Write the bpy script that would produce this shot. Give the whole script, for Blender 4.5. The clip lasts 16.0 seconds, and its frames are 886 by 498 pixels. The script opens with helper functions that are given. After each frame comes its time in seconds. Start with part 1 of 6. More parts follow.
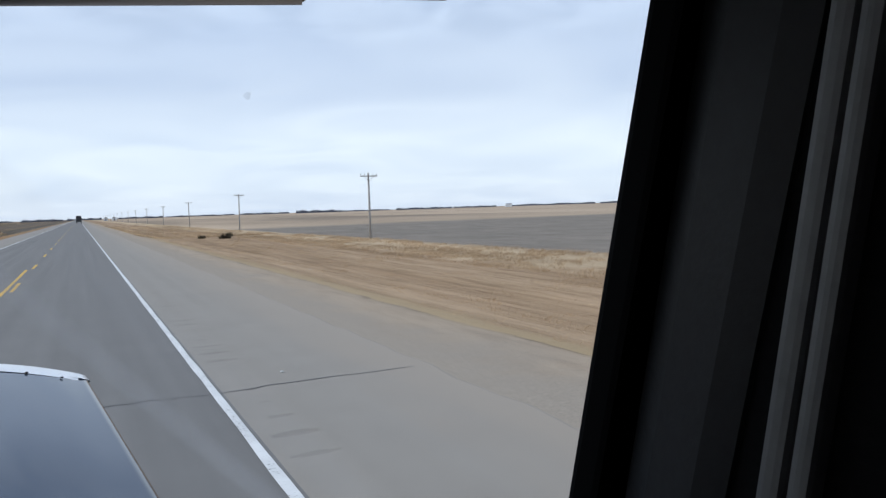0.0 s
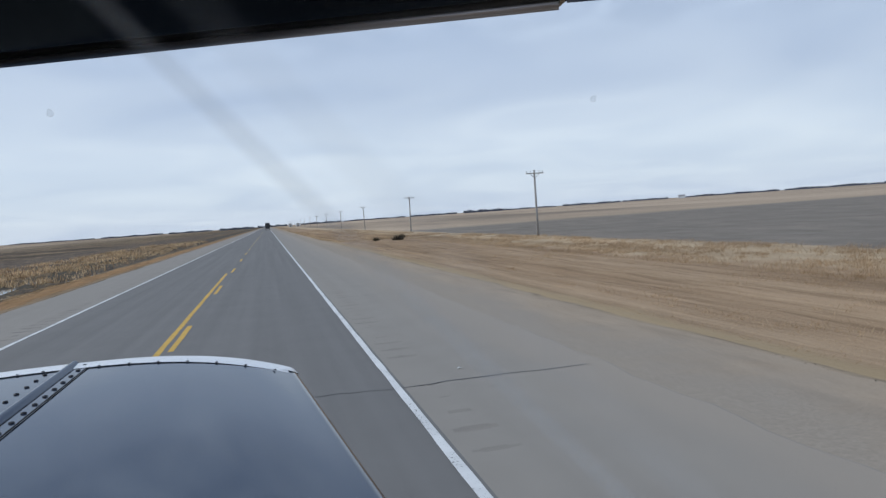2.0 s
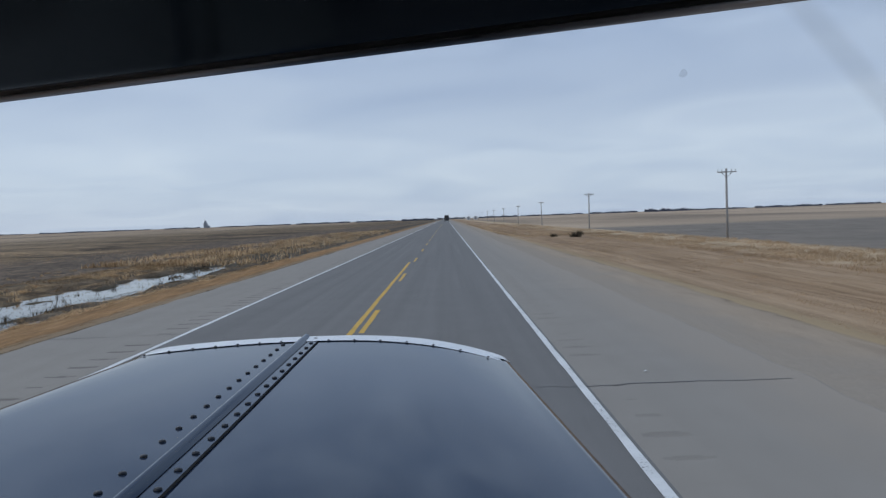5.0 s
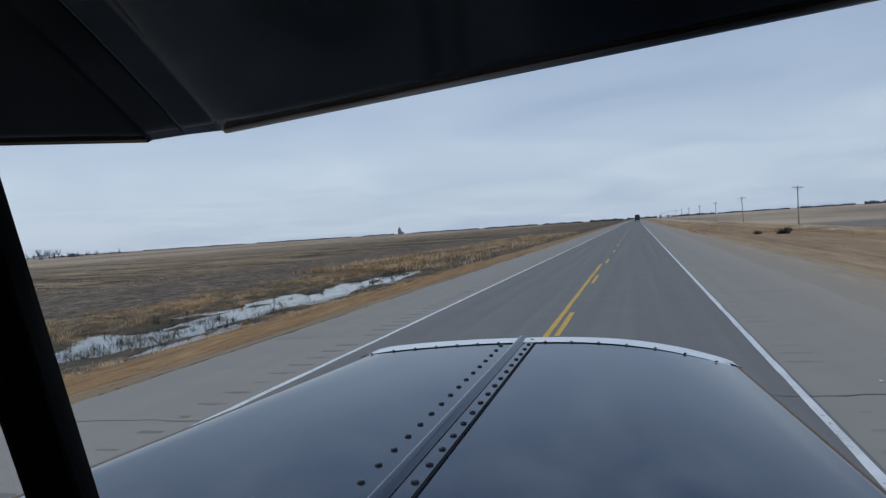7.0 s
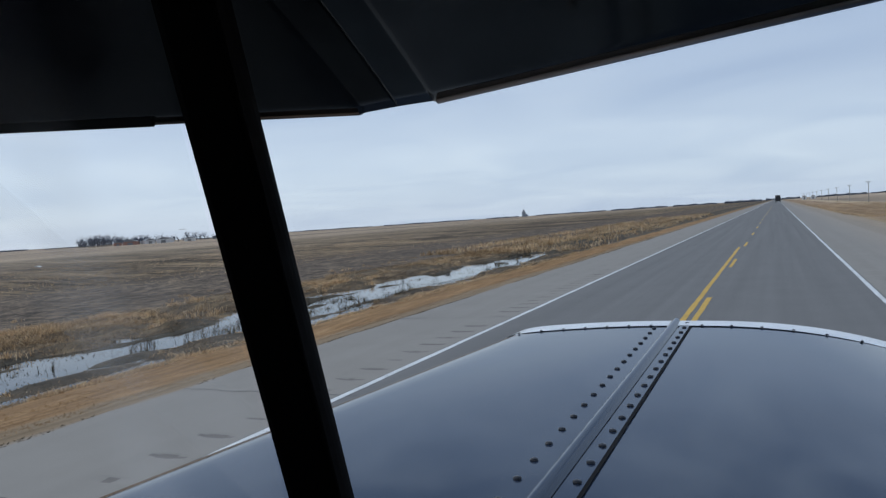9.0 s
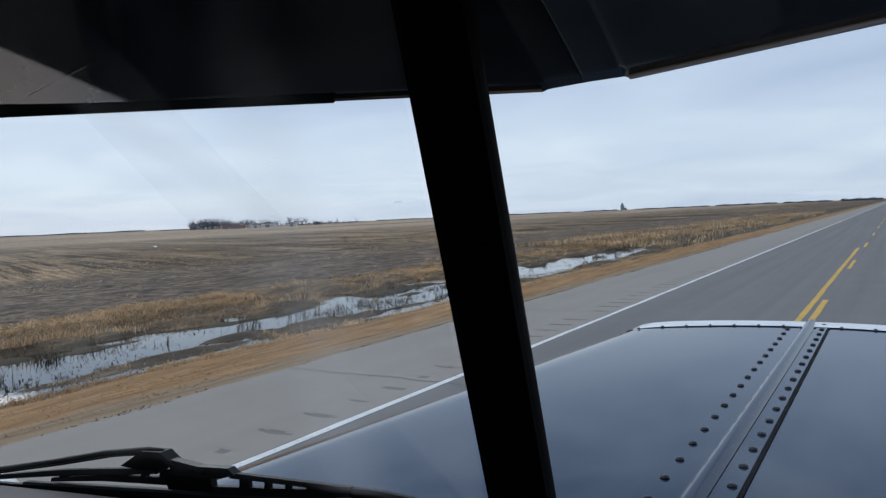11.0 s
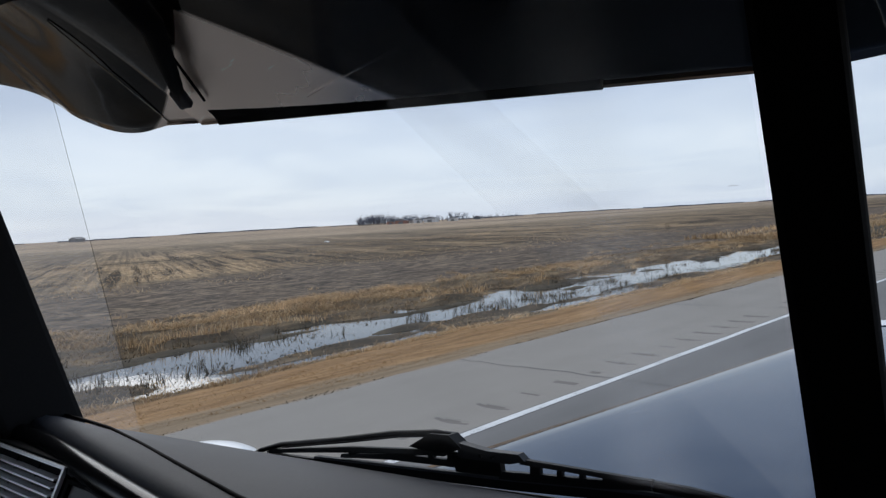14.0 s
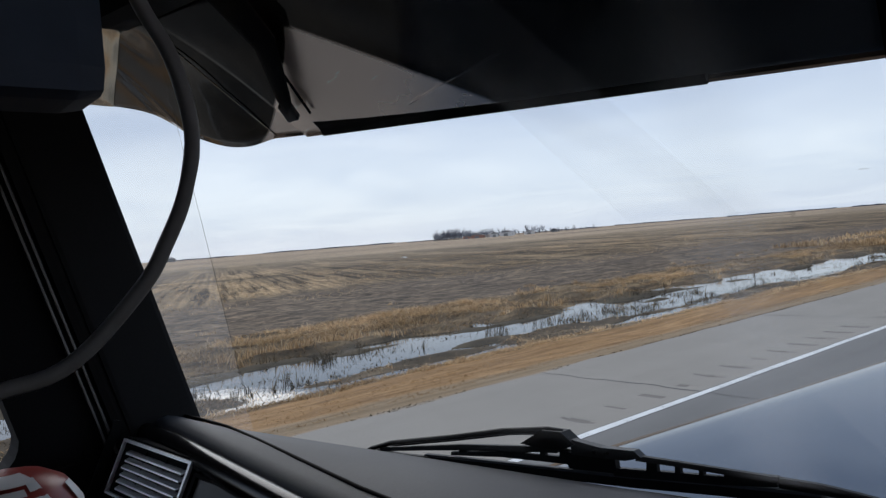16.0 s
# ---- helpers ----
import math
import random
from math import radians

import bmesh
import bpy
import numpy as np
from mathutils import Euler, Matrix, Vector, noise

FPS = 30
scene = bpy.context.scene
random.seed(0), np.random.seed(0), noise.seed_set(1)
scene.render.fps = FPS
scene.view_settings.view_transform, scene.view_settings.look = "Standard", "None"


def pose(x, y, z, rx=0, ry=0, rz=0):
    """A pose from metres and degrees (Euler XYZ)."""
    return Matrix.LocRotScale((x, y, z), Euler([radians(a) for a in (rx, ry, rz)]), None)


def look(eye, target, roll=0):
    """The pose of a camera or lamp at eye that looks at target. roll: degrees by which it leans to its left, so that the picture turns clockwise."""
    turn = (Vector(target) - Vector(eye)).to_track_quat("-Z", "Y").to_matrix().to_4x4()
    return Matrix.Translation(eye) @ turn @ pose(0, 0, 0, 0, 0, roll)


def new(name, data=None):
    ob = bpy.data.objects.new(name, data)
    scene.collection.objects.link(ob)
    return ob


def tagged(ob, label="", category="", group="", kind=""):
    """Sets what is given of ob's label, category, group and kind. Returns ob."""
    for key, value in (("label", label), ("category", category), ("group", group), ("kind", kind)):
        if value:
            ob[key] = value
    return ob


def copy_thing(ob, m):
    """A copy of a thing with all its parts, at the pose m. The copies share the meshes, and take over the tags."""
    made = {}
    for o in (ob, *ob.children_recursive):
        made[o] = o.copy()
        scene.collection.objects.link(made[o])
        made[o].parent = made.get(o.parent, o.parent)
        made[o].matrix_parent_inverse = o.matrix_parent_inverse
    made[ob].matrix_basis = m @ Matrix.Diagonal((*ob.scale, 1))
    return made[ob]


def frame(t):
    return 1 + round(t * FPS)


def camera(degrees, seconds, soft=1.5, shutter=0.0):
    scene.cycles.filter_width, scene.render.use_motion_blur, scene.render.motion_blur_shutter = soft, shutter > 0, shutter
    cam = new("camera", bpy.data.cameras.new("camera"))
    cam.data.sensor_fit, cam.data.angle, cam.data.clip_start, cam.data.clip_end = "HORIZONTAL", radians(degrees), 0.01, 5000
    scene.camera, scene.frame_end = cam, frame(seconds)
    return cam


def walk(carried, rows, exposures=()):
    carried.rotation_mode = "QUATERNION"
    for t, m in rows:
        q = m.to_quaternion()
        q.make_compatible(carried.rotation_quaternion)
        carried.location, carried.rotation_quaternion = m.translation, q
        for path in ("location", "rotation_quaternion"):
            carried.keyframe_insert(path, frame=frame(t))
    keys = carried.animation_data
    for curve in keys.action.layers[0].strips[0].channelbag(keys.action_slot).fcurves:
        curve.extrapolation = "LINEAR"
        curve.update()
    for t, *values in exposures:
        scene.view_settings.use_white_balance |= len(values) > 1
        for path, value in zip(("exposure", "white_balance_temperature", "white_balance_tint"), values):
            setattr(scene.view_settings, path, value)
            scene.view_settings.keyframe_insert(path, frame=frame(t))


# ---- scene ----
ROWS = [
    (0.0, 0.3848, -0.2477, 2.1653, -26.372, -3.229, 1.848),
    (0.5, 0.3698, -0.2440, 2.1666, -22.875, -3.158, 2.471),
    (1.0, 0.3499, -0.2448, 2.1709, -19.752, -2.575, 3.154),
    (1.5, 0.3250, -0.2437, 2.1736, -16.796, -2.096, 2.985),
    (2.0, 0.3117, -0.2486, 2.1665, -13.472, -2.747, 4.044),
    (2.5, 0.2819, -0.2466, 2.1629, -10.682, -2.955, 3.541),
    (3.0, 0.2589, -0.2419, 2.1589, -8.840, -2.959, 3.405),
    (5.5, 0.1071, -0.2206, 2.1631, 3.665, -2.282, 2.584),
    (6.0, 0.0803, -0.2157, 2.1609, 7.630, -2.617, 3.597),
    (6.5, 0.0457, -0.2154, 2.1622, 11.670, -2.037, 3.867),
    (7.0, 0.0158, -0.2251, 2.1610, 14.781, -1.432, 3.736),
    (7.5, -0.0106, -0.2299, 2.1553, 16.765, -2.144, 4.119),
    (8.0, -0.0433, -0.2372, 2.1516, 19.347, -2.692, 4.322),
    (8.5, -0.0663, -0.2394, 2.1515, 21.576, -2.627, 3.659),
    (9.0, -0.0924, -0.2409, 2.1536, 24.445, -2.157, 3.870),
    (9.5, -0.1174, -0.2378, 2.1572, 27.029, -1.800, 3.737),
    (10.0, -0.1438, -0.2470, 2.1537, 29.032, -2.079, 3.775),
    (12.5, -0.2721, -0.2892, 2.1452, 36.460, -3.222, 1.663),
    (13.0, -0.2894, -0.3055, 2.1502, 39.605, -3.487, 3.520),
    (13.5, -0.2978, -0.3250, 2.1533, 42.705, -2.285, 3.668),
    (14.0, -0.3115, -0.3436, 2.1484, 44.264, -2.329, 3.299),
    (14.5, -0.3224, -0.3539, 2.1429, 45.055, -3.585, 3.675),
    (15.0, -0.3258, -0.3654, 2.1402, 47.032, -1.949, 3.857),
    (15.5, -0.3261, -0.3766, 2.1368, 48.931, -1.136, 4.100),
    (16.0, -0.3264, -0.3820, 2.1334, 50.208, -0.807, 4.543),
]
cam = camera(62.18, 16.0, soft=1.35)
walk(cam, [(t, pose(x, y, z, 90 + p, r, w)) for t, x, y, z, w, p, r in ROWS],
     exposures=[(0.0, 0.27, 6400, 10), (1.0, 0.09, 6380, 10), (2.0, -0.03, 6320, 10), (3.0, -0.12, 6280, 10), (5.5, -0.33, 6080, 10),
                (7.0, -0.36, 6060, 9), (8.5, -0.24, 6080, 9), (10.0, -0.10, 6120, 9), (12.5, -0.05, 6320, 10), (14.0, 0.0, 6430, 11), (16.0, 0.06, 6430, 11)])

# ---- world and sun: high overcast ----
SUN_ELEVATION, SUN_AZIMUTH = 40, -70     # degrees; azimuth from the road's heading, left negative
world = bpy.data.worlds.new("overcast_sky")
scene.world = world
world.use_nodes = True
wt = world.node_tree
wt.nodes.clear()


def wnode(kind, **values):
    n = wt.nodes.new(kind)
    for k, v in values.items():
        n.inputs[k].default_value = v
    return n


w_out, w_bg = wt.nodes.new("ShaderNodeOutputWorld"), wt.nodes.new("ShaderNodeBackground")
w_sky = wt.nodes.new("ShaderNodeTexSky")
w_sky.sky_type, w_sky.sun_disc = "NISHITA", False
w_sky.sun_elevation, w_sky.sun_rotation = radians(SUN_ELEVATION), radians(SUN_AZIMUTH)
w_tex = wt.nodes.new("ShaderNodeTexCoord")
w_sep = wt.nodes.new("ShaderNodeSeparateXYZ")
wt.links.new(w_tex.outputs["Generated"], w_sep.inputs[0])
# cloud deck: the view ray divided by its height gives long flat layers towards the horizon
w_den = wt.nodes.new("ShaderNodeMath"); w_den.operation = "MAXIMUM"; w_den.inputs[1].default_value = 0.0
wt.links.new(w_sep.outputs["Z"], w_den.inputs[0])
w_add = wt.nodes.new("ShaderNodeMath"); w_add.operation = "ADD"; w_add.inputs[1].default_value = 0.10
wt.links.new(w_den.outputs[0], w_add.inputs[0])
w_div = wt.nodes.new("ShaderNodeVectorMath"); w_div.operation = "DIVIDE"
w_comb = wt.nodes.new("ShaderNodeCombineXYZ")
for i in range(3):
    wt.links.new(w_add.outputs[0], w_comb.inputs[i])
wt.links.new(w_tex.outputs["Generated"], w_div.inputs[0])
wt.links.new(w_comb.outputs[0], w_div.inputs[1])
w_noise = wnode("ShaderNodeTexNoise", Scale=0.75, Detail=4.0, Roughness=0.5, Distortion=0.8)
wt.links.new(w_div.outputs[0], w_noise.inputs["Vector"])
w_cloud = wt.nodes.new("ShaderNodeValToRGB")
w_cloud.color_ramp.elements[0].position, w_cloud.color_ramp.elements[0].color = 0.30, (0.515, 0.612, 0.785, 1)
w_cloud.color_ramp.elements[1].position, w_cloud.color_ramp.elements[1].color = 0.70, (0.635, 0.725, 0.87, 1)
wt.links.new(w_noise.outputs["Fac"], w_cloud.inputs[0])
# overcast luminance by height: pale towards the horizon, dimmer a little above it, brightest overhead
w_height = wt.nodes.new("ShaderNodeValToRGB")
ramp = w_height.color_ramp
ramp.elements[0].position, ramp.elements[0].color = 0.0, (1.13, 1.10, 1.05, 1)
ramp.elements[1].position, ramp.elements[1].color = 1.0, (1.12, 1.15, 1.2, 1)
for pos, col in ((0.035, (1.18, 1.15, 1.08, 1)), (0.09, (1.22, 1.18, 1.10, 1)), (0.16, (0.98, 0.98, 0.98, 1)), (0.35, (0.98, 1.0, 1.02, 1))):
    e = ramp.elements.new(pos); e.color = col
wt.links.new(w_sep.outputs["Z"], w_height.inputs[0])
w_mul = wt.nodes.new("ShaderNodeMix"); w_mul.data_type, w_mul.blend_type = "RGBA", "MULTIPLY"
w_mul.inputs[0].default_value = 1.0
# overhead the deck breaks into darker rolls
w_roll = wnode("ShaderNodeTexNoise", Scale=2.6, Detail=5.0, Roughness=0.55, Distortion=0.6)
wt.links.new(w_div.outputs[0], w_roll.inputs["Vector"])
w_rolls = wt.nodes.new("ShaderNodeValToRGB")
w_rolls.color_ramp.elements[0].position, w_rolls.color_ramp.elements[0].color = 0.36, (0.60, 0.65, 0.73, 1)
w_rolls.color_ramp.elements[1].position, w_rolls.color_ramp.elements[1].color = 0.62, (1.02, 1.03, 1.04, 1)
wt.links.new(w_roll.outputs["Fac"], w_rolls.inputs[0])
w_up = wt.nodes.new("ShaderNodeMapRange")
w_up.inputs[1].default_value, w_up.inputs[2].default_value = 0.19, 0.33
wt.links.new(w_sep.outputs["Z"], w_up.inputs[0])
w_over = wt.nodes.new("ShaderNodeMix"); w_over.data_type, w_over.blend_type = "RGBA", "MULTIPLY"
wt.links.new(w_up.outputs[0], w_over.inputs[0]); wt.links.new(w_cloud.outputs[0], w_over.inputs[6]); wt.links.new(w_rolls.outputs[0], w_over.inputs[7])
wt.links.new(w_over.outputs[2], w_mul.inputs[6]); wt.links.new(w_height.outputs[0], w_mul.inputs[7])
w_dim = wt.nodes.new("ShaderNodeVectorMath"); w_dim.operation = "SCALE"; w_dim.inputs["Scale"].default_value = 0.1
wt.links.new(w_sky.outputs[0], w_dim.inputs[0])
w_mix = wt.nodes.new("ShaderNodeMix"); w_mix.data_type = "RGBA"; w_mix.inputs[0].default_value = 0.9
wt.links.new(w_dim.outputs[0], w_mix.inputs[6]); wt.links.new(w_mul.outputs[2], w_mix.inputs[7])
wt.links.new(w_mix.outputs[2], w_bg.inputs[0])
w_bg.inputs[1].default_value = 1.0
wt.links.new(w_bg.outputs[0], w_out.inputs[0])

sun = new("sun", bpy.data.lights.new("sun", "SUN"))
sun.data.energy, sun.data.angle, sun.data.color = 1.6, radians(60), (1.0, 0.95, 0.88)
sd = Vector((math.sin(radians(SUN_AZIMUTH)) * math.cos(radians(SUN_ELEVATION)), math.cos(radians(SUN_AZIMUTH)) * math.cos(radians(SUN_ELEVATION)), math.sin(radians(SUN_ELEVATION))))
sun.matrix_world = look(sd * 50, (0, 0, 0))


# ---- materials ----
def material(name):
    m = bpy.data.materials.new(name)
    m.use_nodes = True
    t = m.node_tree
    return m, t, t.nodes["Principled BSDF"]


def noise_node(t, scale, detail=4.0, rough=0.55, stretch=None, coord="Object"):
    n = t.nodes.new("ShaderNodeTexNoise")
    n.inputs["Scale"].default_value, n.inputs["Detail"].default_value, n.inputs["Roughness"].default_value = scale, detail, rough
    if coord == "World":
        src = t.nodes.new("ShaderNodeNewGeometry").outputs["Position"]
    else:
        src = t.nodes.new("ShaderNodeTexCoord").outputs[coord]
    if stretch:
        mp = t.nodes.new("ShaderNodeMapping")
        mp.inputs["Scale"].default_value = stretch
        t.links.new(src, mp.inputs[0])
        src = mp.outputs[0]
    t.links.new(src, n.inputs["Vector"])
    return n


def ramp_node(t, fac, stops):
    r = t.nodes.new("ShaderNodeValToRGB")
    r.color_ramp.elements[0].position, r.color_ramp.elements[0].color = stops[0][0], (*stops[0][1], 1)
    r.color_ramp.elements[1].position, r.color_ramp.elements[1].color = stops[-1][0], (*stops[-1][1], 1)
    for p, c in stops[1:-1]:
        r.color_ramp.elements.new(p).color = (*c, 1)
    t.links.new(fac, r.inputs[0])
    return r


def mix_node(t, fac, a, b, blend="MIX"):
    m = t.nodes.new("ShaderNodeMix")
    m.data_type, m.blend_type = "RGBA", blend
    for sock, v in ((m.inputs[0], fac), (m.inputs[6], a), (m.inputs[7], b)):
        if isinstance(v, (int, float)):
            sock.default_value = v
        elif isinstance(v, tuple):
            sock.default_value = (*v, 1)
        else:
            t.links.new(v, sock)
    return m.outputs[2]


def bump_node(t, bsdf, height, strength, distance):
    b = t.nodes.new("ShaderNodeBump")
    b.inputs["Strength"].default_value, b.inputs["Distance"].default_value = strength, distance
    t.links.new(height, b.inputs["Height"])
    t.links.new(b.outputs[0], bsdf.inputs["Normal"])


def surface(name, dark, light, rough=0.6, metal=0.0, fine=40.0, coarse=3.0, bump=0.2, depth=0.003, coat=0.0, coord="Object", spread=(0.3, 0.7), spec=0.5):
    """A two-scale surface: fine grain and broad wear between two colours."""
    m, t, b = material(name)
    n1, n2 = noise_node(t, fine, 5, 0.6, coord=coord), noise_node(t, coarse, 4, 0.5, coord=coord)
    mid = tuple((x + y) / 2 for x, y in zip(dark, light))
    c1 = ramp_node(t, n1.outputs["Fac"], [(spread[0], dark), (spread[1], light)])
    c2 = ramp_node(t, n2.outputs["Fac"], [(0.3, tuple(v * 0.82 for v in mid)), (0.7, tuple(min(1, v * 1.15) for v in mid))])
    t.links.new(mix_node(t, 0.5, c1.outputs[0], c2.outputs[0]), b.inputs["Base Color"])
    rr = t.nodes.new("ShaderNodeMapRange")
    rr.inputs[3].default_value, rr.inputs[4].default_value = rough * 0.85, min(1, rough * 1.15)
    t.links.new(n2.outputs["Fac"], rr.inputs[0])
    t.links.new(rr.outputs[0], b.inputs["Roughness"])
    b.inputs["Metallic"].default_value, b.inputs["Coat Weight"].default_value, b.inputs["Specular IOR Level"].default_value = metal, coat, spec
    if bump:
        bump_node(t, b, n1.outputs["Fac"], bump, depth)
    return m


def asphalt(name, dark, light, streak, dusty=False):
    """Worn asphalt: aggregate grain, broad patches and long streaks along the wheel tracks."""
    m, t, b = material(name)
    n1, n2 = noise_node(t, 60, 6, 0.7, coord="World"), noise_node(t, 0.9, 5, 0.6, coord="World")
    n3 = noise_node(t, 1.0, 4, 0.5, stretch=(2.6, 0.03, 1), coord="World")
    mid = tuple((x + y) / 2 for x, y in zip(dark, light))
    c1 = ramp_node(t, n1.outputs["Fac"], [(0.25, dark), (0.75, light)])
    c2 = ramp_node(t, n2.outputs["Fac"], [(0.25, tuple(v * 0.76 for v in mid)), (0.75, tuple(v * 1.2 for v in mid))])
    c3 = ramp_node(t, n3.outputs["Fac"], [(0.3, tuple(v * (1 - streak) for v in mid)), (0.7, tuple(v * (1 + streak) for v in mid))])
    c = mix_node(t, 0.5, mix_node(t, 0.5, c1.outputs[0], c2.outputs[0]), c3.outputs[0])
    if dusty:
        # gravel dust blown over the outer half of the shoulder
        sep = t.nodes.new("ShaderNodeSeparateXYZ")
        t.links.new(t.nodes.new("ShaderNodeNewGeometry").outputs["Position"], sep.inputs[0])
        wob = noise_node(t, 1.0, 5, 0.6, stretch=(1.2, 0.25, 1), coord="World")
        add = t.nodes.new("ShaderNodeMath"); add.operation = "MULTIPLY_ADD"; add.inputs[1].default_value = 1.6
        t.links.new(wob.outputs["Fac"], add.inputs[0]); t.links.new(sep.outputs["X"], add.inputs[2])
        r = t.nodes.new("ShaderNodeMapRange"); r.interpolation_type = "SMOOTHSTEP"
        r.inputs[1].default_value, r.inputs[2].default_value, r.inputs[4].default_value = 3.6, 5.5, 1.0
        t.links.new(add.outputs[0], r.inputs[0])
        grit = ramp_node(t, n1.outputs["Fac"], [(0.25, (0.268, 0.229, 0.184)), (0.75, (0.358, 0.309, 0.254))])
        c = mix_node(t, r.outputs[0], c, grit.outputs[0])
    t.links.new(c, b.inputs["Base Color"])
    b.inputs["Roughness"].default_value, b.inputs["Specular IOR Level"].default_value = 0.9, 0.2
    bump_node(t, b, n1.outputs["Fac"], 0.35, 0.006)
    return m


def paint_line(name, colour, under, wear):
    """Road paint, chipped down to the asphalt in places."""
    m, t, b = material(name)
    n1, n2 = noise_node(t, 26, 4, 0.6, coord="World"), noise_node(t, 2.0, 4, 0.6, coord="World")
    s = t.nodes.new("ShaderNodeMath"); s.operation = "ADD"
    broad = t.nodes.new("ShaderNodeMath"); broad.operation = "MULTIPLY"; broad.inputs[1].default_value = 0.35
    t.links.new(n2.outputs["Fac"], broad.inputs[0])
    t.links.new(n1.outputs["Fac"], s.inputs[0]); t.links.new(broad.outputs[0], s.inputs[1])
    chip = ramp_node(t, s.outputs[0], [(wear, (1, 1, 1)), (wear + 0.04, (0, 0, 0))])
    tone = ramp_node(t, n2.outputs["Fac"], [(0.3, tuple(v * 0.8 for v in colour)), (0.7, colour)])
    t.links.new(mix_node(t, chip.outputs[0], tone.outputs[0], under), b.inputs["Base Color"])
    b.inputs["Roughness"].default_value = 0.7
    bump_node(t, b, s.outputs[0], 0.2, 0.003)
    return m


def plain_metal(name, colour, rough, streak=0.0):
    m, t, b = material(name)
    n1 = noise_node(t, 9, 5, 0.6)
    c = ramp_node(t, n1.outputs["Fac"], [(0.3, tuple(v * (0.9 - streak) for v in colour)), (0.7, colour)])
    t.links.new(c.outputs[0], b.inputs["Base Color"])
    b.inputs["Metallic"].default_value = 1.0
    rr = t.nodes.new("ShaderNodeMapRange")
    rr.inputs[3].default_value, rr.inputs[4].default_value = rough * 0.7, rough * 1.4
    t.links.new(n1.outputs["Fac"], rr.inputs[0]); t.links.new(rr.outputs[0], b.inputs["Roughness"])
    return m


def hood_paint():
    """Dark slate gloss enamel with road film: broad dull patches over a glossy coat."""
    m, t, b = material("hood_paint")
    n1, n2, n3 = noise_node(t, 2.2, 5, 0.6), noise_node(t, 120, 3, 0.6), noise_node(t, 0.9, 3, 0.5)
    c = ramp_node(t, n1.outputs["Fac"], [(0.35, (0.016, 0.025, 0.046)), (0.65, (0.026, 0.037, 0.060))])
    t.links.new(c.outputs[0], b.inputs["Base Color"])
    s = t.nodes.new("ShaderNodeMath"); s.operation = "ADD"
    t.links.new(n1.outputs["Fac"], s.inputs[0]); t.links.new(n3.outputs["Fac"], s.inputs[1])
    rr = t.nodes.new("ShaderNodeMapRange")
    rr.inputs[1].default_value, rr.inputs[2].default_value, rr.inputs[3].default_value, rr.inputs[4].default_value = 0.7, 1.3, 0.02, 0.09
    t.links.new(s.outputs[0], rr.inputs[0]); t.links.new(rr.outputs[0], b.inputs["Roughness"])
    b.inputs["IOR"].default_value = 1.42
    b.inputs["Specular Tint"].default_value = (0.60, 0.79, 1.0, 1)
    bump_node(t, b, n2.outputs["Fac"], 0.03, 0.0008)
    return m


def visor_steel(name, dull, bright, rough, dusty=None):
    """Polished steel with fine scratches, its patchy tone darkened for what it mirrors; dusty gives the colour of a
    painted tan reflection between two straight edges.
    """
    m, t, b = material(name)
    n1 = noise_node(t, 5.0, 4, 0.55)
    n2 = noise_node(t, 1.0, 6, 0.7, stretch=(9, 90, 60))
    film = ramp_node(t, n1.outputs["Fac"], [(0.40, (0, 0, 0)), (0.58, (1, 1, 1))])
    c = mix_node(t, film.outputs[0], dull, bright)
    rr = t.nodes.new("ShaderNodeMapRange")
    rr.inputs[3].default_value, rr.inputs[4].default_value = rough * 0.4, rough * 1.3
    t.links.new(film.outputs[0], rr.inputs[0])
    rough_out = rr.outputs[0]
    if dusty is not None:
        # tan roadside reflection painted in between two straight edges
        pos = t.nodes.new("ShaderNodeNewGeometry").outputs["Position"]
        edges = []
        for normal, a, c2 in (((1, 0, -2.227), -6.682, -6.674), ((1, 0, 1.29), 1.926, 1.914)):
            d = t.nodes.new("ShaderNodeVectorMath"); d.operation = "DOT_PRODUCT"; d.inputs[1].default_value = normal
            t.links.new(pos, d.inputs[0])
            r = t.nodes.new("ShaderNodeMapRange")
            r.inputs[1].default_value, r.inputs[2].default_value = a, c2
            t.links.new(d.outputs["Value"], r.inputs[0])
            edges.append(r.outputs[0])
        mul = t.nodes.new("ShaderNodeMath"); mul.operation = "MULTIPLY"
        t.links.new(edges[0], mul.inputs[0]); t.links.new(edges[1], mul.inputs[1])
        c = mix_node(t, mul.outputs[0], c, dusty)
        add = t.nodes.new("ShaderNodeMath"); add.operation = "MULTIPLY_ADD"; add.inputs[1].default_value = 0.22
        t.links.new(mul.outputs[0], add.inputs[0]); t.links.new(rough_out, add.inputs[2])
        rough_out = add.outputs[0]
    scratch = ramp_node(t, n2.outputs["Fac"], [(0.62, (1, 1, 1)), (0.72, (1.9, 1.85, 1.75))])
    t.links.new(mix_node(t, 1.0, c, scratch.outputs[0], "MULTIPLY"), b.inputs["Base Color"])
    b.inputs["Metallic"].default_value = 1.0
    t.links.new(rough_out, b.inputs["Roughness"])
    return m


